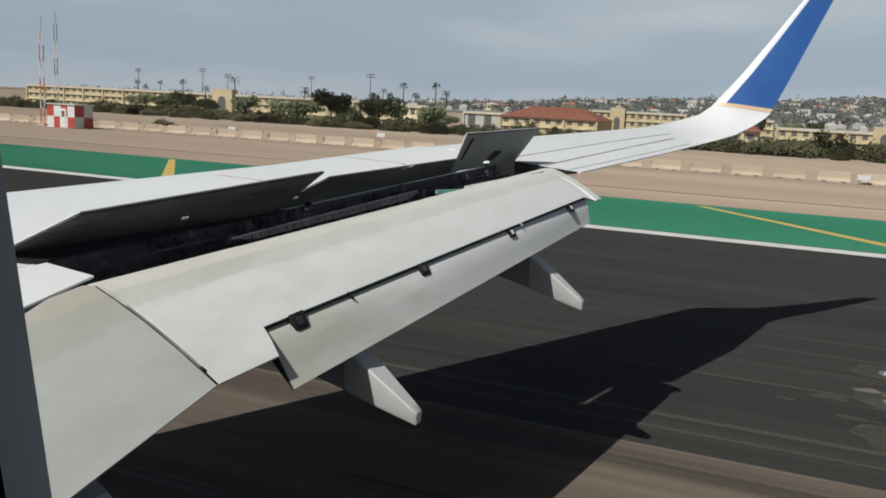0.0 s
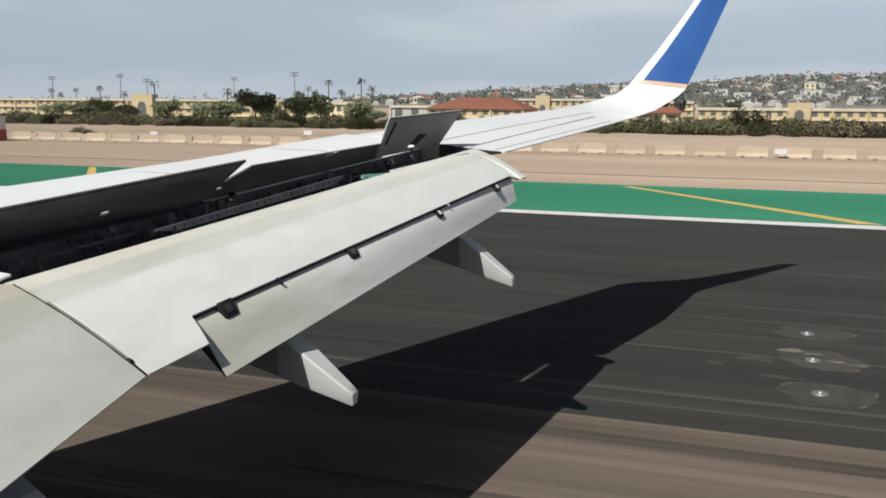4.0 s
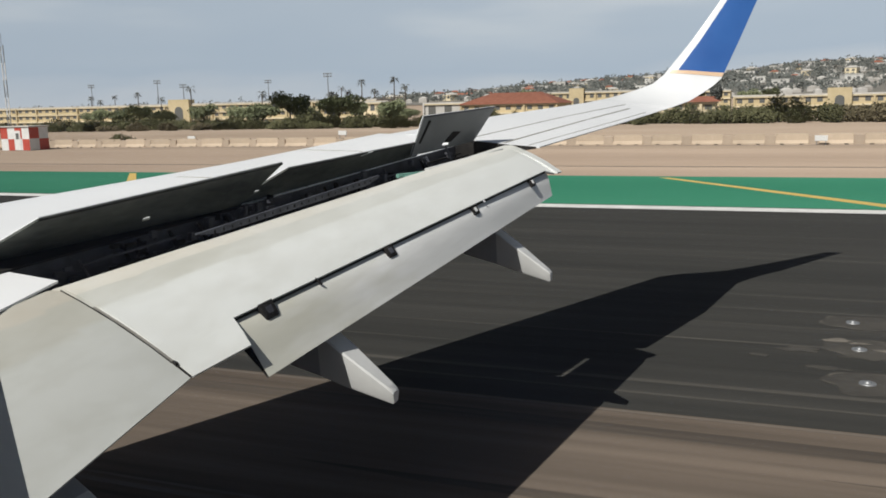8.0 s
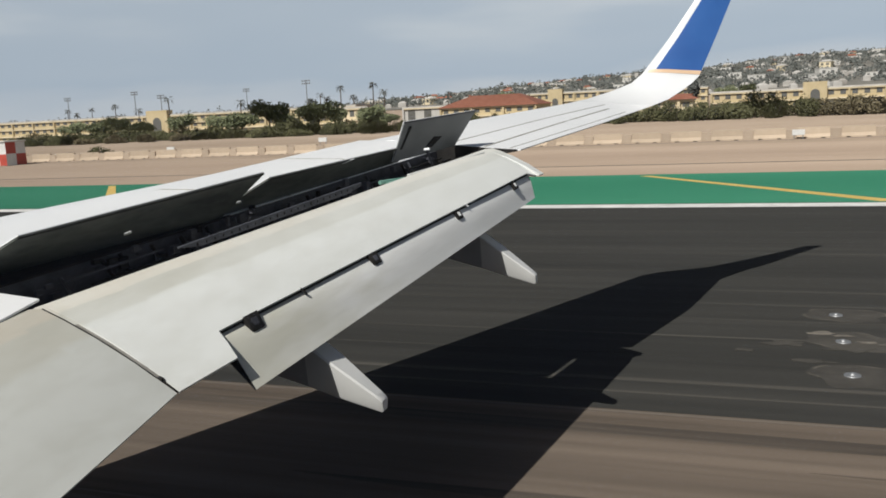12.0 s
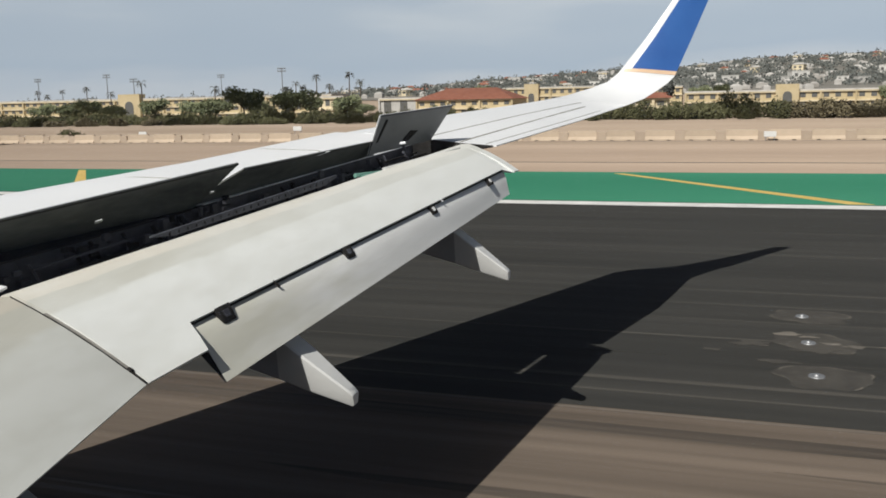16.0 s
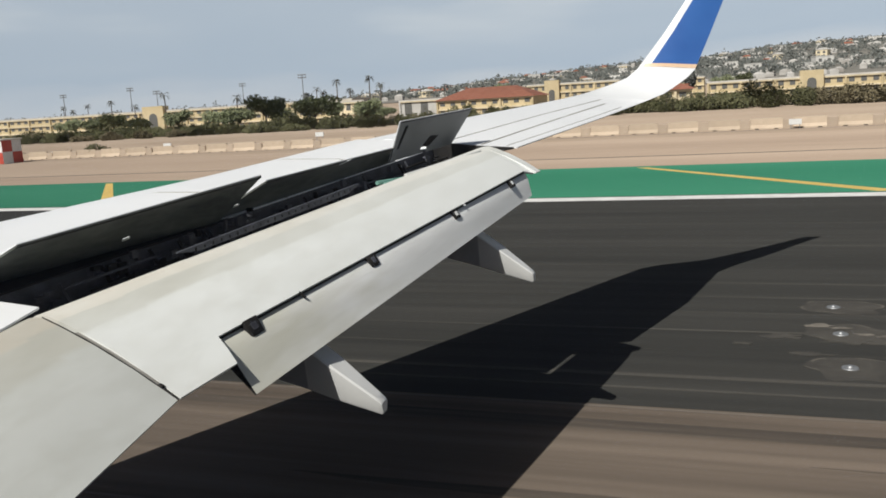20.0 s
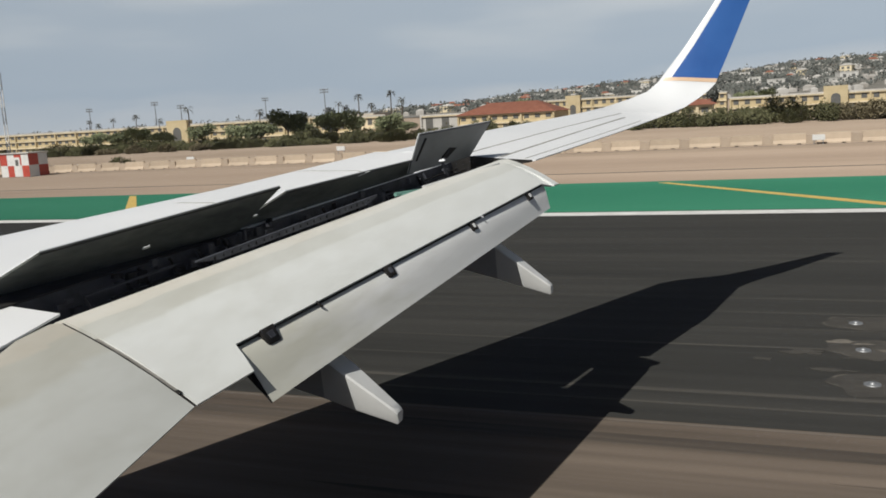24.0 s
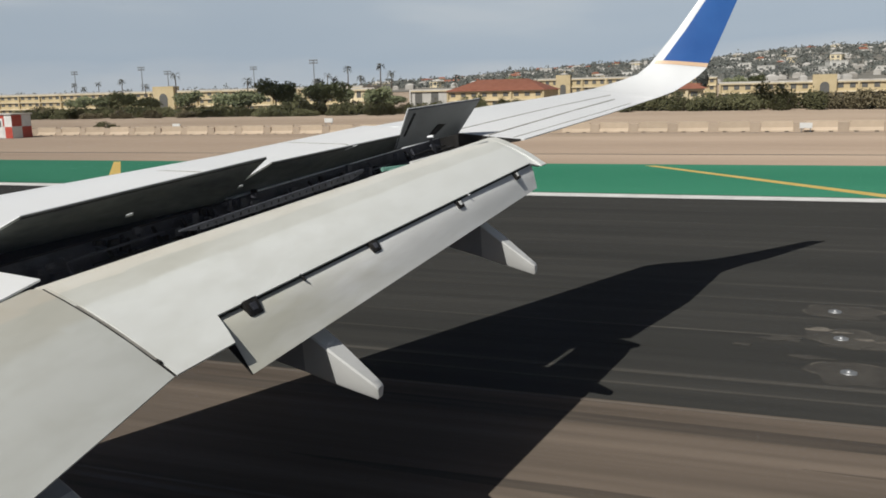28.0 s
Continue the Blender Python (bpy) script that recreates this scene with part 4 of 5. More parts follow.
spots = [(-118, 200, 0, 0.62), (-112, 205, 3, 0.72), (-108, 198, 3, 0.66), (-104, 204, 1, 0.6), (-190, 215, 2, 0.8), (-180, 210, 0, 0.8), (-168, 206, 2, 0.7), (-150, 200, 0, 0.75), (-140, 204, 2, 0.8), (-66, 105, 0, 0.55), (-60, 108, 2, 0.6),
         (-74, 110, 2, 0.5), (-54, 112, 0, 0.45), (-95, 215, 2, 0.6), (-84, 300, 1, 0.9), (-78, 305, 3, 0.7), (-40, 340, 2, 0.9), (-30, 345, 1, 1.0), (-22, 340, 3, 0.95), (-10, 335, 0, 0.9), (-3, 340, 1, 0.8), (48, 300, 0, 0.8), (60, 310, 2, 0.8), (-235, 250, 2, 0.7), (-222, 240, 0, 0.7)]
kinds = big + tall
used = set()
for x, y, k, s in spots:
    if k not in used:
        used.add(k)
        kinds[k].location, kinds[k].scale = (x + 4, y, ground_z(y)), (s * 1.3, s * 1.3, s * 1.3)
    else:
        put(kinds[k], x + 4, y, ground_z(y), rng.uniform(0, 360), s * 1.3)
PALMS = "palms along the skyline"
palms = [palm(40 + k, h, PALMS) for k, h in enumerate((9.5, 12.0))]
for i, (x, y, s) in enumerate(((-131, 200, 0.8), (-165, 215, 0.8), (-196, 240, 0.8), (-205, 240, 0.75), (-171, 330, 1.0), (-164, 330, 1.05), (-158, 330, 1.0), (-151, 335, 1.1), (-144, 330, 1.12), (-176, 335, 0.9), (-185, 340, 0.95), (-268, 300, 0.8), (-276, 300, 0.85), (-290, 310, 0.8), (-120, 340, 0.95))):
    if i < 2:
        palms[i].location, palms[i].scale = (x + 4, y, ground_z(y)), (s * 1.27, s * 1.27, s * 1.27)
    else:
        put(palms[i % 2], x + 4, y, ground_z(y), rng.uniform(0, 360), s * 1.27)

# ---- barrier of concrete blocks at the foot of the bank ----
BLOCKS = "barrier blocks"


def barrier():
    e = thing("barrier_block", "sand-coloured precast concrete barrier block at the bank's foot", "barrier", BLOCKS)
    bm = bmesh.new()
    prof = [(-0.32, 0.0), (-0.32, 0.10), (-0.14, 0.34), (-0.11, 0.84), (0.11, 0.84), (0.14, 0.34), (0.32, 0.10), (0.32, 0.0)]
    loft(bm, [[(x, y, z) for y, z in prof] for x in (-1.18, 1.18)])
    part("block", bm, "concrete", e)
    for sx in (-0.7, 0.7):
        bm = bmesh.new()
        box(bm, (sx - 0.15, -0.335, 0.0), (sx + 0.15, -0.30, 0.07), 0.005)
        part("drain_slot", bm, "gap", e)
    bm = bmesh.new()
    box(bm, (1.18, -0.20, 0.0), (1.97, 0.12, 0.72), 0.02)
    part("filler_post", bm, "infill", e)
    return e


b0 = barrier()
b0.location = (-39.0, 72.2, -0.02)
for k in range(-18, 44):
    if k == 0:
        continue
    put(b0, -39.0 + 3.15 * k, 72.2 - 0.02 * abs(k) + rng.uniform(-0.06, 0.06), -0.02, rng.uniform(-1.2, 1.2))


def marker_box(x, y, z, w=0.45):
    e = thing("marker_box", "small white box marker on short legs", "marker", "runway marker boxes", (x, y, z))
    part("panel", box(bmesh.new(), (-w, -0.06, 0.28), (w, 0.06, 0.70), 0.01), "hutwhite", e)
    for sx in (-w * 0.7, w * 0.7):
        part("leg", rod(bmesh.new(), (sx, 0, -0.1), (sx, 0, 0.3), 0.03, n=6), "metal", e)


for q in ((-68.2, 72.0, 0.1), (-55.6, 74.0, 0.3), (-39.4, 76.5, 0.6), (4.0, 71.0, 0.0), (24, 72, 0)):
    marker_box(*q)

# ---- hut and mast ----
hut = thing("equipment_hut", "red and white chequered equipment hut on the dirt", "hut", at=(-71.6, 67.8, -0.02))
HW, HD, HH = 1.9, 1.25, 2.35
part("wall", box(bmesh.new(), (-HW, -HD, 0), (HW, HD, HH), 0.02), "hutwhite", hut, "white painted hut wall")
bm = bmesh.new()
box(bm, (-HW - 0.12, -HD - 0.12, HH), (HW + 0.12, HD + 0.12, HH + 0.12), 0.02)
part("roof", bm, "roof", hut)
for i in range(4):
    for j in range(2):
        if (i + j) % 2:
            w = 2 * HW / 4
            part("red_square", box(bmesh.new(), (-HW + i * w + 0.01, -HD - 0.012, 0.02 + j * HH / 2), (-HW + (i + 1) * w - 0.01, -HD - 0.002, (j + 1) * HH / 2 - 0.02)), "red", hut, "red painted square")
for j in range(2):
    part("red_square", box(bmesh.new(), (HW + 0.002, -HD if j else 0.0, 0.02 + j * HH / 2), (HW + 0.012, 0.0 if j else HD, (j + 1) * HH / 2 - 0.02)), "red", hut, "red painted square")
door = part("door", box(bmesh.new(), (-0.1, -HD - 0.03, 0.05), (0.75, -HD - 0.013, 2.0), 0.01), "hutwhite", hut, "white hut door")
part("window", box(bmesh.new(), (0.15, -HD - 0.04, 1.15), (0.55, -HD - 0.031, 1.75)), "pane", door, "dark window pane")


def lattice(name, label, x, y, h, w, mats):
    e = thing(name, label, "mast", at=(x, y, 0))
    for sx in (-w, w):
        for k in range(6):
            part("leg_section", rod(bmesh.new(), (sx, 0, h * k / 6), (sx, 0, h * (k + 1) / 6), 0.05, n=6), mats[k % len(mats)], e)
    for k in range(14):
        z0, z1 = h * k / 14, h * (k + 1) / 14
        part("brace", rod(bmesh.new(), (-w if k % 2 else w, 0, z0), (w if k % 2 else -w, 0, z1), 0.025, n=5), mats[(k // 2) % len(mats)], e)
    part("foot", box(bmesh.new(), (-w - 0.3, -0.4, -0.05), (w + 0.3, 0.4, 0.12), 0.02), "concrete", e)
    part("antenna", rod(bmesh.new(), (0, 0, h), (0, 0, h + 1.2), 0.03, n=6), "metal", e)
    return e


lattice("antenna_mast", "red and white lattice antenna mast beside the hut", -76.4, 68.6, 10.2, 0.28, ("red", "hutwhite"))
lattice("antenna_mast", "slim grey lattice antenna mast beside the hut", -75.0, 69.2, 10.8, 0.2, ("hutwhite", "metal"))

# ---- buildings ----


def barracks(name, label, x0, x1, y, z, floors, fh, depth, wall, roof_mat, bay=4.0, tower=None, hip=False):
    """A long block: storeys with window bays between floor bands, and a flat or hipped roof."""
    w = x1 - x0
    e = thing(name, label, "building", at=(x0, y, z))
    part("wall", box(bmesh.new(), (0, 0, -1), (w, depth, floors * fh)), wall, e)
    n = max(1, int(w / bay))
    for f in range(floors):
        part("floor_band", box(bmesh.new(), (-0.1, -0.55, f * fh + fh - 0.45), (w + 0.1, 0.0, f * fh + fh)), "cream", e, "pale balcony band")
        for k in range(n):
            c = (k + 0.5) * w / n
            pn = part("window", box(bmesh.new(), (c - bay * 0.24, -0.06, f * fh + 0.9), (c + bay * 0.24, -0.01, f * fh + fh - 0.6)), "pane", e)
    for k in range(0, n + 1, 3):
        c = k * w / n
        part("pier", box(bmesh.new(), (c - 0.3, -0.6, 0), (c + 0.3, -0.005, floors * fh)), wall, e)
    top = floors * fh
    if hip:
        bm = bmesh.new()
        a, b = -1.0, w + 1.0
        loft(bm, [[(a, -1, top), (b, -1, top), (b, depth + 1, top), (a, depth + 1, top)], [(a + depth * 0.4, depth * 0.45, top + depth * 0.17), (b - depth * 0.4, depth * 0.45, top + depth * 0.17), (b - depth * 0.4, depth * 0.55, top + depth * 0.17), (a + depth * 0.4, depth * 0.55, top + depth * 0.17)]])
        part("roof", bm, roof_mat, e, "red tiled hipped roof")
    else:
        part("roof", box(bmesh.new(), (-0.4, -0.4, top), (w + 0.4, depth + 0.4, top + 0.5)), roof_mat, e)
    if tower:
        tx, tw, th = tower
        t = part("gate_tower", box(bmesh.new(), (tx, -1.5, -1), (tx + tw, 2.0, th)), wall, e, "taller ochre entrance block")
        bm = bmesh.new()
        pts = [(tx + tw * 0.3, th * 0.1)] + [(tx + tw * 0.5 + tw * 0.2 * math.cos(radians(180 - 22.5 * k)), th * 0.55 + tw * 0.2 * math.sin(radians(22.5 * k))) for k in range(9)] + [(tx + tw * 0.7, th * 0.1)]
        loft(bm, [[(px, -1.56, pz) for px, pz in pts], [(px, -1.51, pz) for px, pz in pts]])
        part("arch_opening", bm, "pane", t, "dark arched opening")
    return e


LOW = -2.0
barracks("barracks", "long ochre three-storey barracks with an arched gate tower", -300, -122, 262, LOW, 3, 2.55, 14, "stucco", "roof", 3.4, (95, 9, 9.6))
barracks("barracks", "long ochre two-storey barracks with pale balcony bands", -104, -46, 352, LOW, 3, 3.1, 14, "stucco", "roof", 3.2, (28, 6, 11.0))
barracks("barracks", "ochre barracks block with flat pale roof", -42, -14, 372, LOW, 3, 2.9, 14, "stucco", "roof", 3.2)
barracks("barracks", "ochre barracks with an arched gate tower behind the scrub", -10, 66, 300, LOW, 2, 3.0, 12, "stucco", "roof", 3.4, (28, 7, 8.2))
barracks("yellow_house", "ochre building with an arched corner block", -32, -15, 268, LOW, 2, 2.9, 10, "stucco", "tile", 2.8, (8, 4.5, 7.0))
barracks("store_shed", "long low white-roofed shed beyond the scrub", 66, 94, 250, LOW, 1, 4.6, 16, "pale", "pale", 5.0)
barracks("red_roofed_hall", "ochre hall with a broad red tiled roof", 72, 128, 292, LOW, 2, 3.0, 30, "stucco", "tile", 3.4, None, True)
barracks("red_roofed_hall", "ochre hall with a broad red tiled roof", -94, -62, 268, LOW, 2, 2.7, 22, "stucco", "tile", 3.4, None, True)
barracks("small_house", "cream house with a red tiled roof", -22, -10, 190, LOW, 2, 2.5, 7, "cream", "tile", 3.0, None, True)
barracks("tan_house", "tan house between the trees", -118, -108, 240, LOW, 2, 3.4, 9, "cream", "roof", 3.0)
barracks("warehouse", "long low white warehouse with a pale roof", -120, -88, 300, LOW, 1, 6.0, 16, "pale", "roof", 6.0)


def stadium_light(x, y, h):
    e = thing("floodlight_pole", "tall floodlight pole with a lamp rack", "pole", "floodlight poles", (x, y, ground_z(y)))
    part("pole", rod(bmesh.new(), (0, 0, 0), (0, 0, h), 0.28, 0.16, 6), "metal", e)
    for j in range(2):
        part("cross_arm", box(bmesh.new(), (-2.0, -0.1, h - 0.4 - j * 1.1), (2.0, 0.1, h - 0.2 - j * 1.1)), "metal", e)
        for k in range(4):
            part("lamp", box(bmesh.new(), (-1.9 + k * 1.1, -0.4, h - 0.5 - j * 1.1), (-1.3 + k * 1.1, -0.1, h + 0.1 - j * 1.1), 0.05), "metal", e)


for q in ((-281, 350, 20.5), (-262, 345, 18.0), (-322, 350, 19.5), (-246, 395, 20.5), (-176, 330, 20.0)):
    stadium_light(*q)

# ---- hill with houses ----
bm = bmesh.new()
hx = [-1400 + 100 * i for i in range(40)]


def crest(x):
    """Height of the hill's ridge along x."""
    t = min(1.0, max(0.0, (x + 560) / 760))
    return 6 + 47 * (t ** 0.75) + 5 * noise.noise((x * 0.006, 0.3, 0)) + (10 if x > 300 else 0) * min(1, (x - 300) / 400)


def hill_z(x, y):
    s = min(1.0, max(0.0, (y - 700) / 700))
    return 4 + (crest(x) - 4) * (s * s * (3 - 2 * s)) + 2.5 * noise.noise((x * 0.012, y * 0.012, 1.0)) * s


hy = [690, 780, 870, 960, 1050, 1140, 1230, 1320, 1400, 1500, 1700]
hv = [[bm.verts.new((x, y, hill_z(x, y) - (0 if y <= 1400 else (y - 1400) * 0.1))) for x in hx] for y in hy]
for a, b in zip(hv, hv[1:]):
    for i in range(len(hx) - 1):
        bm.faces.new((a[i], a[i + 1], b[i + 1], b[i]))
tagged(link("hill", bm, "hill"), "long scrubby hillside covered with houses and trees", "hill", kind="structure")

HOUSES = "houses on the hill"


def hill_house(k, wall, roof, w, d, h, pitched):
    e = thing("hill_house", "pale house on the hillside among trees", "house", HOUSES)
    part("wall", box(bmesh.new(), (-w, -d, -3), (w, d, h)), wall, e)
    bm = bmesh.new()
    if pitched:
        loft(bm, [[(-w - 0.6, -d - 0.6, h), (w + 0.6, -d - 0.6, h), (w + 0.6, d + 0.6, h), (-w - 0.6, d + 0.6, h)], [(-w * 0.6, -0.2, h + 2.2), (w * 0.6, -0.2, h + 2.2), (w * 0.6, 0.2, h + 2.2), (-w * 0.6, 0.2, h + 2.2)]])
    else:
        box(bm, (-w - 0.3, -d - 0.3, h), (w + 0.3, d + 0.3, h + 0.5))
    part("roof", bm, roof, e)
    for sx in (-0.5, 0.45):
        part("window", box(bmesh.new(), (w * sx - 1.4, -d - 0.08, h * 0.35), (w * sx + 1.4, -d - 0.01, h * 0.75)), "pane", e)
    return e


protos = [hill_house(0, "pale", "tile", 6, 5, 5, True), hill_house(1, "pale", "roof", 7, 5, 6, False), hill_house(2, "cream", "tile", 5, 5, 5.5, True), hill_house(3, "pale", "pale", 8, 6, 7.5, False), hill_house(4, "cream", "roof", 6, 5, 6, True)]
rng = random.Random(11)
placed = 0
while placed < 240:
    x, y = rng.uniform(-520, 900), rng.uniform(860, 1395)
    if crest(x) < 18:
        continue
    src = protos[placed % 5]
    if placed < 5:
        src.location = (x, y, hill_z(x, y))
    else:
        put(src, x, y, hill_z(x, y), rng.uniform(-30, 30), rng.uniform(0.6, 1.1))
    placed += 1
rng = random.Random(13)
verts, faces = [], []
for k in range(560):
    x, y = rng.uniform(-620, 1000), rng.uniform(760, 1398)
    if crest(x) < 16:
        continue
    z, w, d, h = hill_z(x, y), rng.uniform(2.5, 5.5), rng.uniform(2.5, 4.0), rng.uniform(2.5, 5.0)
    c, t, i = math.cos(rng.uniform(-0.5, 0.5)), rng.uniform(-0.5, 0.5), len(verts)
    for zz in (z - 3, z + h):
        verts += [(x + sx * w * math.cos(t) - sy * d * math.sin(t), y + sx * w * math.sin(t) + sy * d * math.cos(t), zz) for sx, sy in ((-1, -1), (1, -1), (1, 1), (-1, 1))]
    verts += [(x - w * 0.4 * math.cos(t), y - w * 0.4 * math.sin(t), z + h + 1.4), (x + w * 0.4 * math.cos(t), y + w * 0.4 * math.sin(t), z + h + 1.4)]
    faces += [(i, i + 1, i + 5, i + 4), (i + 1, i + 2, i + 6, i + 5), (i + 2, i + 3, i + 7, i + 6), (i + 3, i, i + 4, i + 7), (i + 4, i + 5, i + 9, i + 8), (i + 6, i + 7, i + 8, i + 9), (i + 5, i + 6, i + 9), (i + 7, i + 4, i + 8)]
me = bpy.data.meshes.new("hill_houses")
me.from_pydata(verts, [], faces)
me.materials.append(M["hillwall"])
tagged(new("hill_houses", me), "small pale houses packed over the hillside", "houses", kind="stuff")
rng = random.Random(12)
verts, faces = [], []
for k in range(5600):
    x, y = rng.uniform(-900, 1000), rng.uniform(820, 1425)
    if rng.random() < 0.12:
        y = rng.uniform(1385, 1425)
    grove = max(0.0, noise.noise((x * 0.011, y * 0.02, 4.0)) + 0.25)
    c = Vector((x, y, hill_z(x, min(y, 1400)) + 1.5))
    w, h = rng.uniform(2.5, 5.5) * (1 + grove), rng.uniform(3, 6) * (0.8 + 1.2 * grove) * (1.6 if rng.random() < 0.05 else 1)
    for q in range(20 + int(14 * grove)):
        d = Vector((rng.gauss(0, 0.55) * w, rng.gauss(0, 0.55) * w, 0))
        d.z = rng.random() * h * max(0.25, 1 - (d.length / (1.6 * w)) ** 2)
        u = Vector((rng.gauss(0, 1), rng.gauss(0, 0.6), rng.gauss(0, 1))).normalized()
        v = u.cross(Vector((rng.gauss(0, 0.5), 1, rng.gauss(0, 0.5)))).normalized()
        r = rng.uniform(0.7, 1.6)
        i = len(verts)
        verts += [c + d - u * r, c + d + v * r * 0.8, c + d + u * r, c + d - v * r * 0.8]
        faces.append((i, i + 1, i + 2, i + 3))
me = bpy.data.meshes.new("hill_trees")
me.from_pydata(verts, [], faces)
me.materials.append(M["leaf_hazed"])
tagged(new("hill_trees", me), "scattered trees and gardens over the hillside", "trees", kind="stuff")


# ---- markings and lights in the pavement ----
def stripe(name, pts, z, mat, label, category):
    return tagged(link(name, slab(bmesh.new(), [(x, y, z) for x, y in pts], 0.012), mat), label, category, kind="structure")


for k in range(-3, 4):
    x = -4.6 + 31.0 * k
    stripe("shoulder_line", [(x, 41.2), (x + 0.5, 41.2), (x + 9.6, 30.4), (x + 8.8, 30.4)], 0.007, "yellow", "slanting yellow line across the green shoulder", "marking")
stripe("yellow_bar", [(-49.5, 30.6), (-47.6, 30.6), (-47.2, 37.0), (-48.9, 37.0)], 0.007, "yellow", "short yellow bar on the green shoulder", "marking")
for k in range(2):
    stripe("aiming_bar", [(38.0, 10.6 + 4.3 * k), (84.0, 10.6 + 4.3 * k), (84.0, 13.4 + 4.3 * k), (38.0, 13.4 + 4.3 * k)], 0.006, "line", "broad white aiming bar on the runway", "marking")


def blob(cx, cy, rx, ry, seed, n=40, rough=0.35):
    """An uneven round outline."""
    return [(cx + rx * math.cos(6.283 * k / n) * f, cy + ry * math.sin(6.283 * k / n) * f) for k in range(n) for f in (1 + rough * noise.noise((math.cos(6.283 * k / n) * 1.6 + seed * 3.7, math.sin(6.283 * k / n) * 1.6, seed)),)]


def crack(x, y, rx, ry, seed, w):
    a, b = blob(x, y, rx, ry, seed), blob(x, y, rx - w, ry - w, seed)
    bm = bmesh.new()
    va, vb = [bm.verts.new((px, py, 0.009)) for px, py in a], [bm.verts.new((px, py, 0.009)) for px, py in b]
    for i in range(len(va)):
        j = (i + 1) % len(va)
        if noise.noise((i * 0.35, seed, 0.5)) > 0.02:
            bm.faces.new((va[i], va[j], vb[j], vb[i]))
    tagged(link("crack_seal", bm, "scuff"), "broken pale ring of sealed crack around a light", "crack", kind="structure")


def pavement_light(x, y, seed):
    stripe("light_patch", blob(x + 0.1, y, 0.62, 0.5, seed), 0.004, "patch", "worn round patch about a runway light", "patch")
    crack(x + 0.1, y, 0.60, 0.48, seed, 0.018)
    e = thing("runway_light", "flush touchdown light in a steel rim", "runway light", "touchdown lights", (x, y, 0.006))
    part("rim", rod(bmesh.new(), (0, 0, -0.01), (0, 0, 0.012), 0.11, 0.10, 16), "metal", e)
    part("lens", rod(bmesh.new(), (0, 0, 0.012), (0, 0, 0.035), 0.05, 0.035, 14), "metal", e, "dull domed lens")


for k in range(-4, 5):
    for j, y in enumerate((11.6, 13.2, 14.8)):
        pavement_light(1.35 + 30.5 * k + 0.05 * j, y, 7 * k + j + 50)
rng = random.Random(33)
for k in (-1, 0, 1):
    for i in range(9):
        x, y = 1.2 + 30.5 * k + rng.gauss(0.2, 0.8), rng.gauss(12.9, 0.8)
        r = rng.uniform(0.06, 0.28) * (1.4 if i < 3 else 1)
        stripe("scuff", blob(x, y, r * rng.uniform(1.2, 2.2), r * 0.55, 90 + i + 20 * k, 24, 0.9), 0.0085 + 0.0002 * i, "scuff" if i < 5 else "patch", "bare pale scuff in the asphalt", "scuff")
rng = random.Random(21)
for k, (y, w) in enumerate(((23.9, 0.10), (20.5, 0.12), (18.2, 0.09), (16.5, 0.13), (15.4, 0.07), (14.3, 0.10), (13.2, 0.12), (12.1, 0.06), (10.95, 0.26), (10.45, 0.08))):
    x = -110.0
    while x < 60:
        ln = rng.uniform(14, 46)
        d, e = w * rng.uniform(0.5, 1.0) * 0.5, rng.uniform(-0.04, 0.04)
        stripe("tyre_streak", [(x, y + e), (x + ln * 0.2, y - d), (x + ln * 0.75, y - d * 0.8), (x + ln, y + e), (x + ln * 0.7, y + d), (x + ln * 0.25, y + d * 0.9)], 0.003, "streak", "faint pale streak along the asphalt", "streak")
        x += ln + rng.uniform(0, 5)

rng = random.Random(57)
for y, d in ((9.15, 0.16), (8.45, 0.10), (7.3, 0.12)):
    x = -90.0
    while x < 50:
        ln = rng.uniform(10, 24)
        e = rng.uniform(-0.10, 0.10)
        stripe("rubber_band", [(x, y + e), (x + ln * 0.12, y + e - d * 0.8), (x + ln * 0.6, y - d), (x + ln * 0.9, y - d * 0.5), (x + ln, y + e), (x + ln * 0.8, y + d * 0.9), (x + ln * 0.3, y + d)], 0.0026, "rubber", "dark smear of tyre rubber along the pavement", "rubber mark")
        x += ln + rng.uniform(1, 9)
rng = random.Random(44)
for k in range(9):
    y, x, w = rng.uniform(4.5, 9.2), rng.uniform(-30, 4), rng.uniform(20, 40)
    d = rng.uniform(0.02, 0.12)
    stripe("rubber_streak", [(x, y), (x + w * 0.25, y - d * 0.8), (x + w * 0.7, y - d), (x + w, y), (x + w * 0.6, y + d), (x + w * 0.2, y + d * 0.7)], 0.0031 + 0.00003 * k, "seam", "long smeared rubber streak along the pavement", "streak")

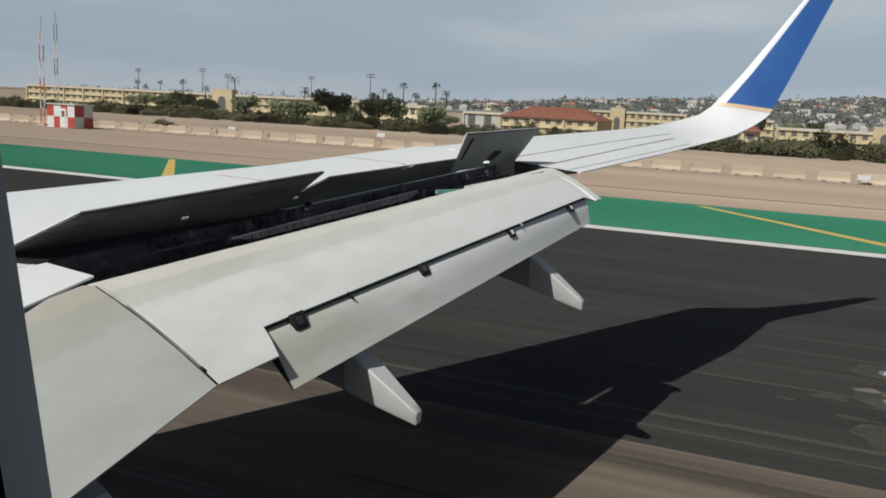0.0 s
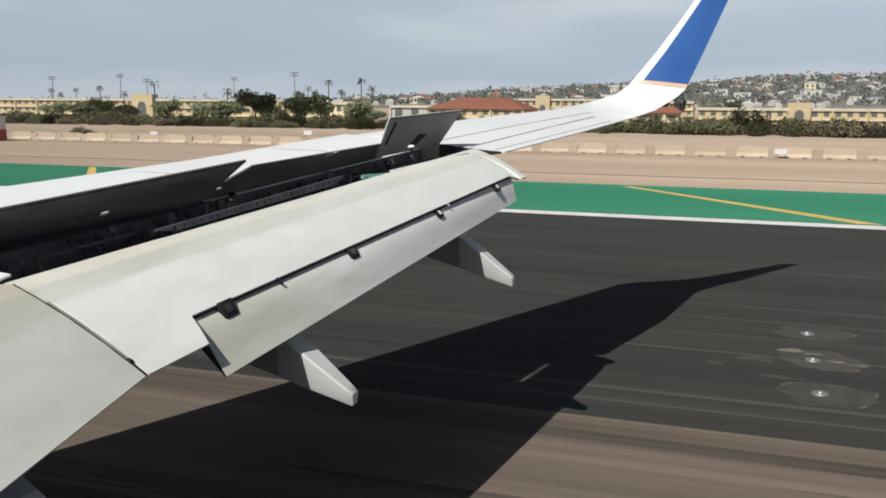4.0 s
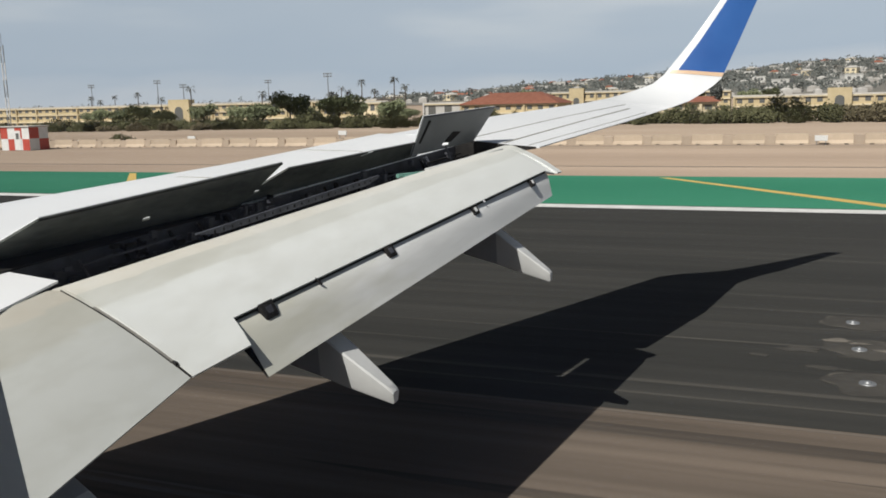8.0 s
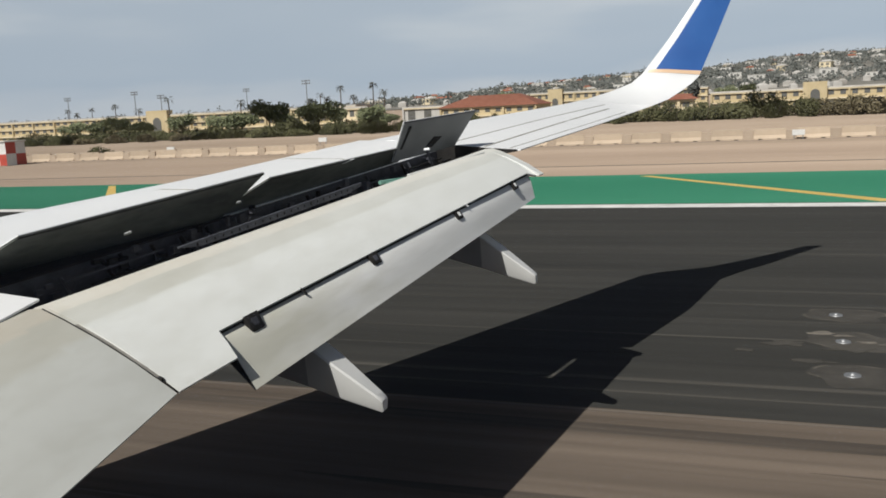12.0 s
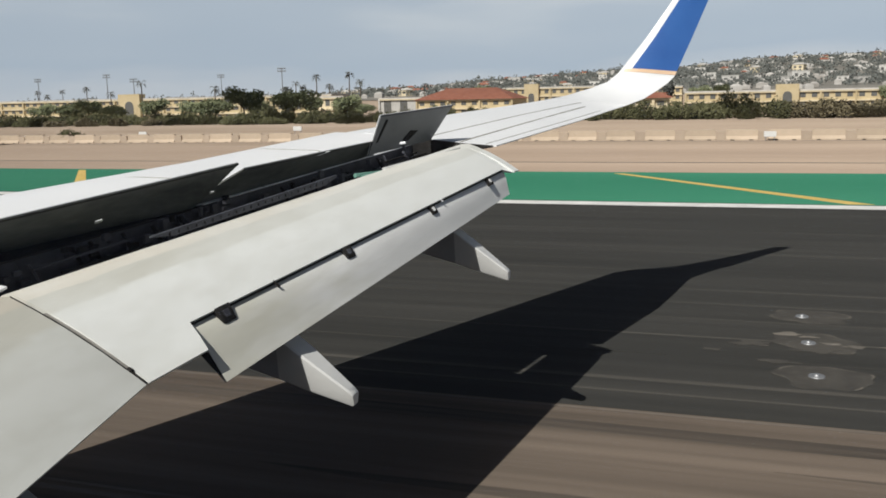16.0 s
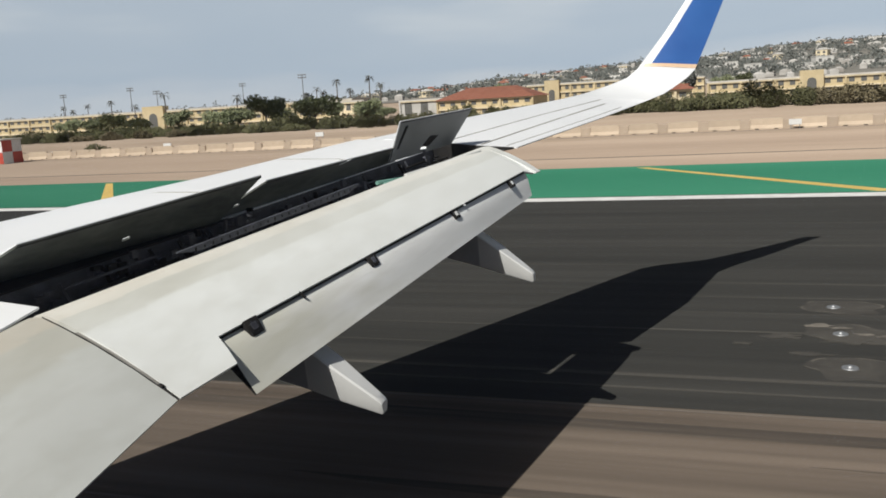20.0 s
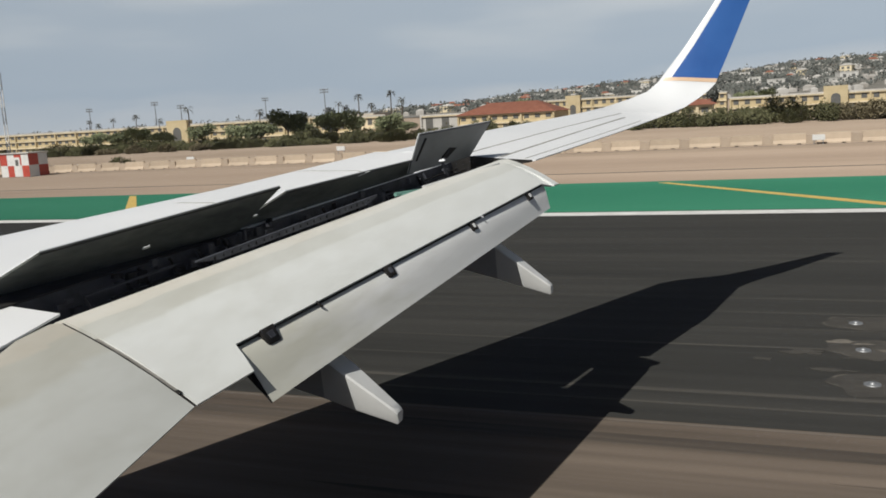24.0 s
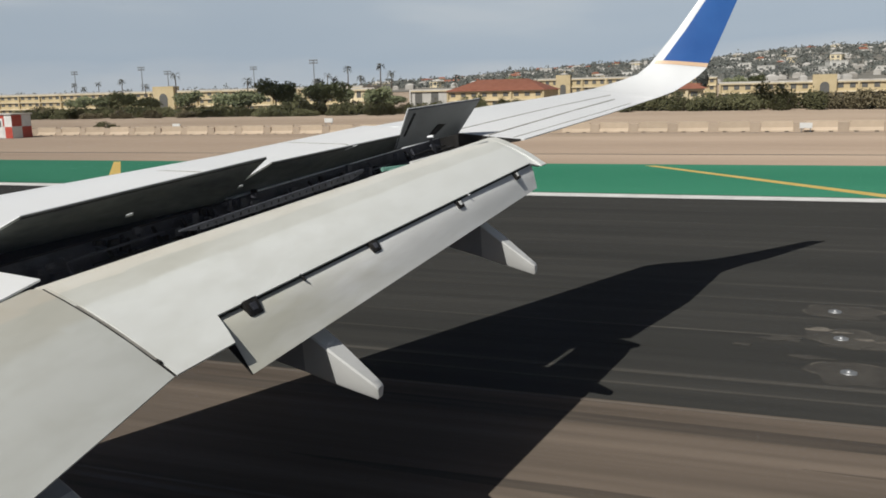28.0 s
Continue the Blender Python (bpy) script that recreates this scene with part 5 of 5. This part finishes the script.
# ---- passed earlier along the runway: tower, tanks, sheds, sign ----


def control_tower(x, y):
    e = thing("control_tower", "white concrete control tower with a dark glazed cab", "tower", at=(x, y, 2.0))
    bm = bmesh.new()
    box(bm, (-2.6, -2.6, -1), (2.6, 2.6, 24), 0.3)
    part("shaft", bm, "pale", e, "pale ribbed concrete shaft")
    for sx in (-1.7, 1.7):
        part("rib", box(bmesh.new(), (sx - 0.5, -2.9, -1), (sx + 0.5, -2.61, 23.5), 0.05), "hutwhite", e)
    part("window_slit", box(bmesh.new(), (-0.35, -2.68, 1), (0.35, -2.61, 23)), "pane", e)

    def ring(r, z):
        return [(r * math.cos(6.283 * (k + 0.5) / 8), r * math.sin(6.283 * (k + 0.5) / 8), z) for k in range(8)]

    part("gallery", loft(bmesh.new(), [ring(3.0, 24), ring(4.4, 26.0), ring(4.4, 26.8)]), "metal", e, "dark flared gallery")
    cab = part("cab", loft(bmesh.new(), [ring(3.5, 26.8), ring(4.6, 30.4)]), "glass_green", e, "dark outward-leaning cab glass")
    for k in range(8):
        a, b = ring(3.53, 26.8)[k], ring(4.63, 30.4)[k]
        part("mullion", rod(bmesh.new(), a, b, 0.1, n=6), "metal", cab)
    part("roof", loft(bmesh.new(), [ring(4.9, 30.4), ring(4.9, 31.0), ring(2.2, 31.6)]), "hutwhite", e)
    part("radome", loft(bmesh.new(), [ring(1.6, 31.6), ring(2.0, 32.4), ring(1.4, 33.4), ring(0.3, 33.8)]), "hutwhite", e)
    part("antenna", rod(bmesh.new(), (1.2, 0, 31.5), (1.2, 0, 36), 0.06, n=6), "metal", e)


def tank(x, y, r, h):
    e = thing("storage_tank", "round grey fuel storage tank", "tank", "fuel tanks", (x, y, 1.8))
    part("shell", rod(bmesh.new(), (0, 0, -0.5), (0, 0, h), r, r, 28), "roof", e)
    part("cap", rod(bmesh.new(), (0, 0, h), (0, 0, h + 0.7), r * 1.01, r * 0.2, 28), "pale", e)
    for z in (h * 0.4, h * 0.8):
        part("hoop", rod(bmesh.new(), (0, 0, z), (0, 0, z + 0.15), r * 1.01, r * 1.01, 28), "metal", e)


def open_shed(x, y):
    e = thing("fire_station", "white flat-roofed station with open bays", "building", at=(x, y, 1.5))
    part("back_wall", box(bmesh.new(), (0, 9, -0.5), (34, 9.4, 6)), "pale", e)
    part("roof", box(bmesh.new(), (-1, -1, 6), (35, 10, 6.8), 0.05), "hutwhite", e)
    for k in range(8):
        part("pillar", box(bmesh.new(), (k * 4.8, 0, -0.5), (k * 4.8 + 0.7, 0.7, 6)), "hutwhite", e)
    part("annex", box(bmesh.new(), (-14, 0, -0.5), (-0.5, 9, 4.2), 0.05), "cream", e)


def notice_board(x, y):
    e = thing("notice_board", "large dark red board on posts before the scrub", "sign", at=(x, y, 1.1))
    part("board", box(bmesh.new(), (-2.6, -0.1, 1.0), (2.6, 0.1, 5.0), 0.03), "red", e)
    for k in range(3):
        part("text_bar", box(bmesh.new(), (-2.1, -0.13, 4.1 - k * 0.7), (1.2 - 0.5 * k, -0.105, 4.4 - k * 0.7)), "yellow", e, "plain yellow bar of lettering")
    part("emblem", rod(bmesh.new(), (1.4, -0.105, 2.3), (1.4, -0.13, 2.3), 0.75, 0.75, 20), "yellow", e, "round yellow emblem")
    for sx in (-2.0, 2.0):
        part("post", rod(bmesh.new(), (sx, 0.15, -0.5), (sx, 0.15, 4.8), 0.09, n=8), "metal", e)


def taxi_sign(x, y, w):
    e = thing("taxiway_sign", "low yellow and black taxiway sign", "sign", "taxiway signs", (x, y, 0))
    part("yellow_face", box(bmesh.new(), (0, -0.12, 0.25), (w, 0.12, 1.05), 0.02), "yellow", e)
    part("black_face", box(bmesh.new(), (-w, -0.12, 0.25), (-0.01, 0.12, 1.05), 0.02), "gap", e)
    for sx in (-w * 0.6, w * 0.6):
        part("leg", rod(bmesh.new(), (sx, 0, -0.1), (sx, 0, 0.3), 0.05, n=6), "metal", e)


control_tower(640, 420)
for q in ((470, 400, 11, 8), (498, 410, 11, 8)):
    tank(*q)
open_shed(440, 235)
notice_board(134, 92)
for q in ((250, 58, 1.3), (330, 62, 1.3), (372, 60, 1.1)):
    taxi_sign(*q)
stripe("taxiway", [(200.0, 55.0), (1500.0, 62.0), (1500.0, 84.0), (200.0, 68.0)], 0.012, "roof", "pale concrete parallel taxiway", "taxiway")
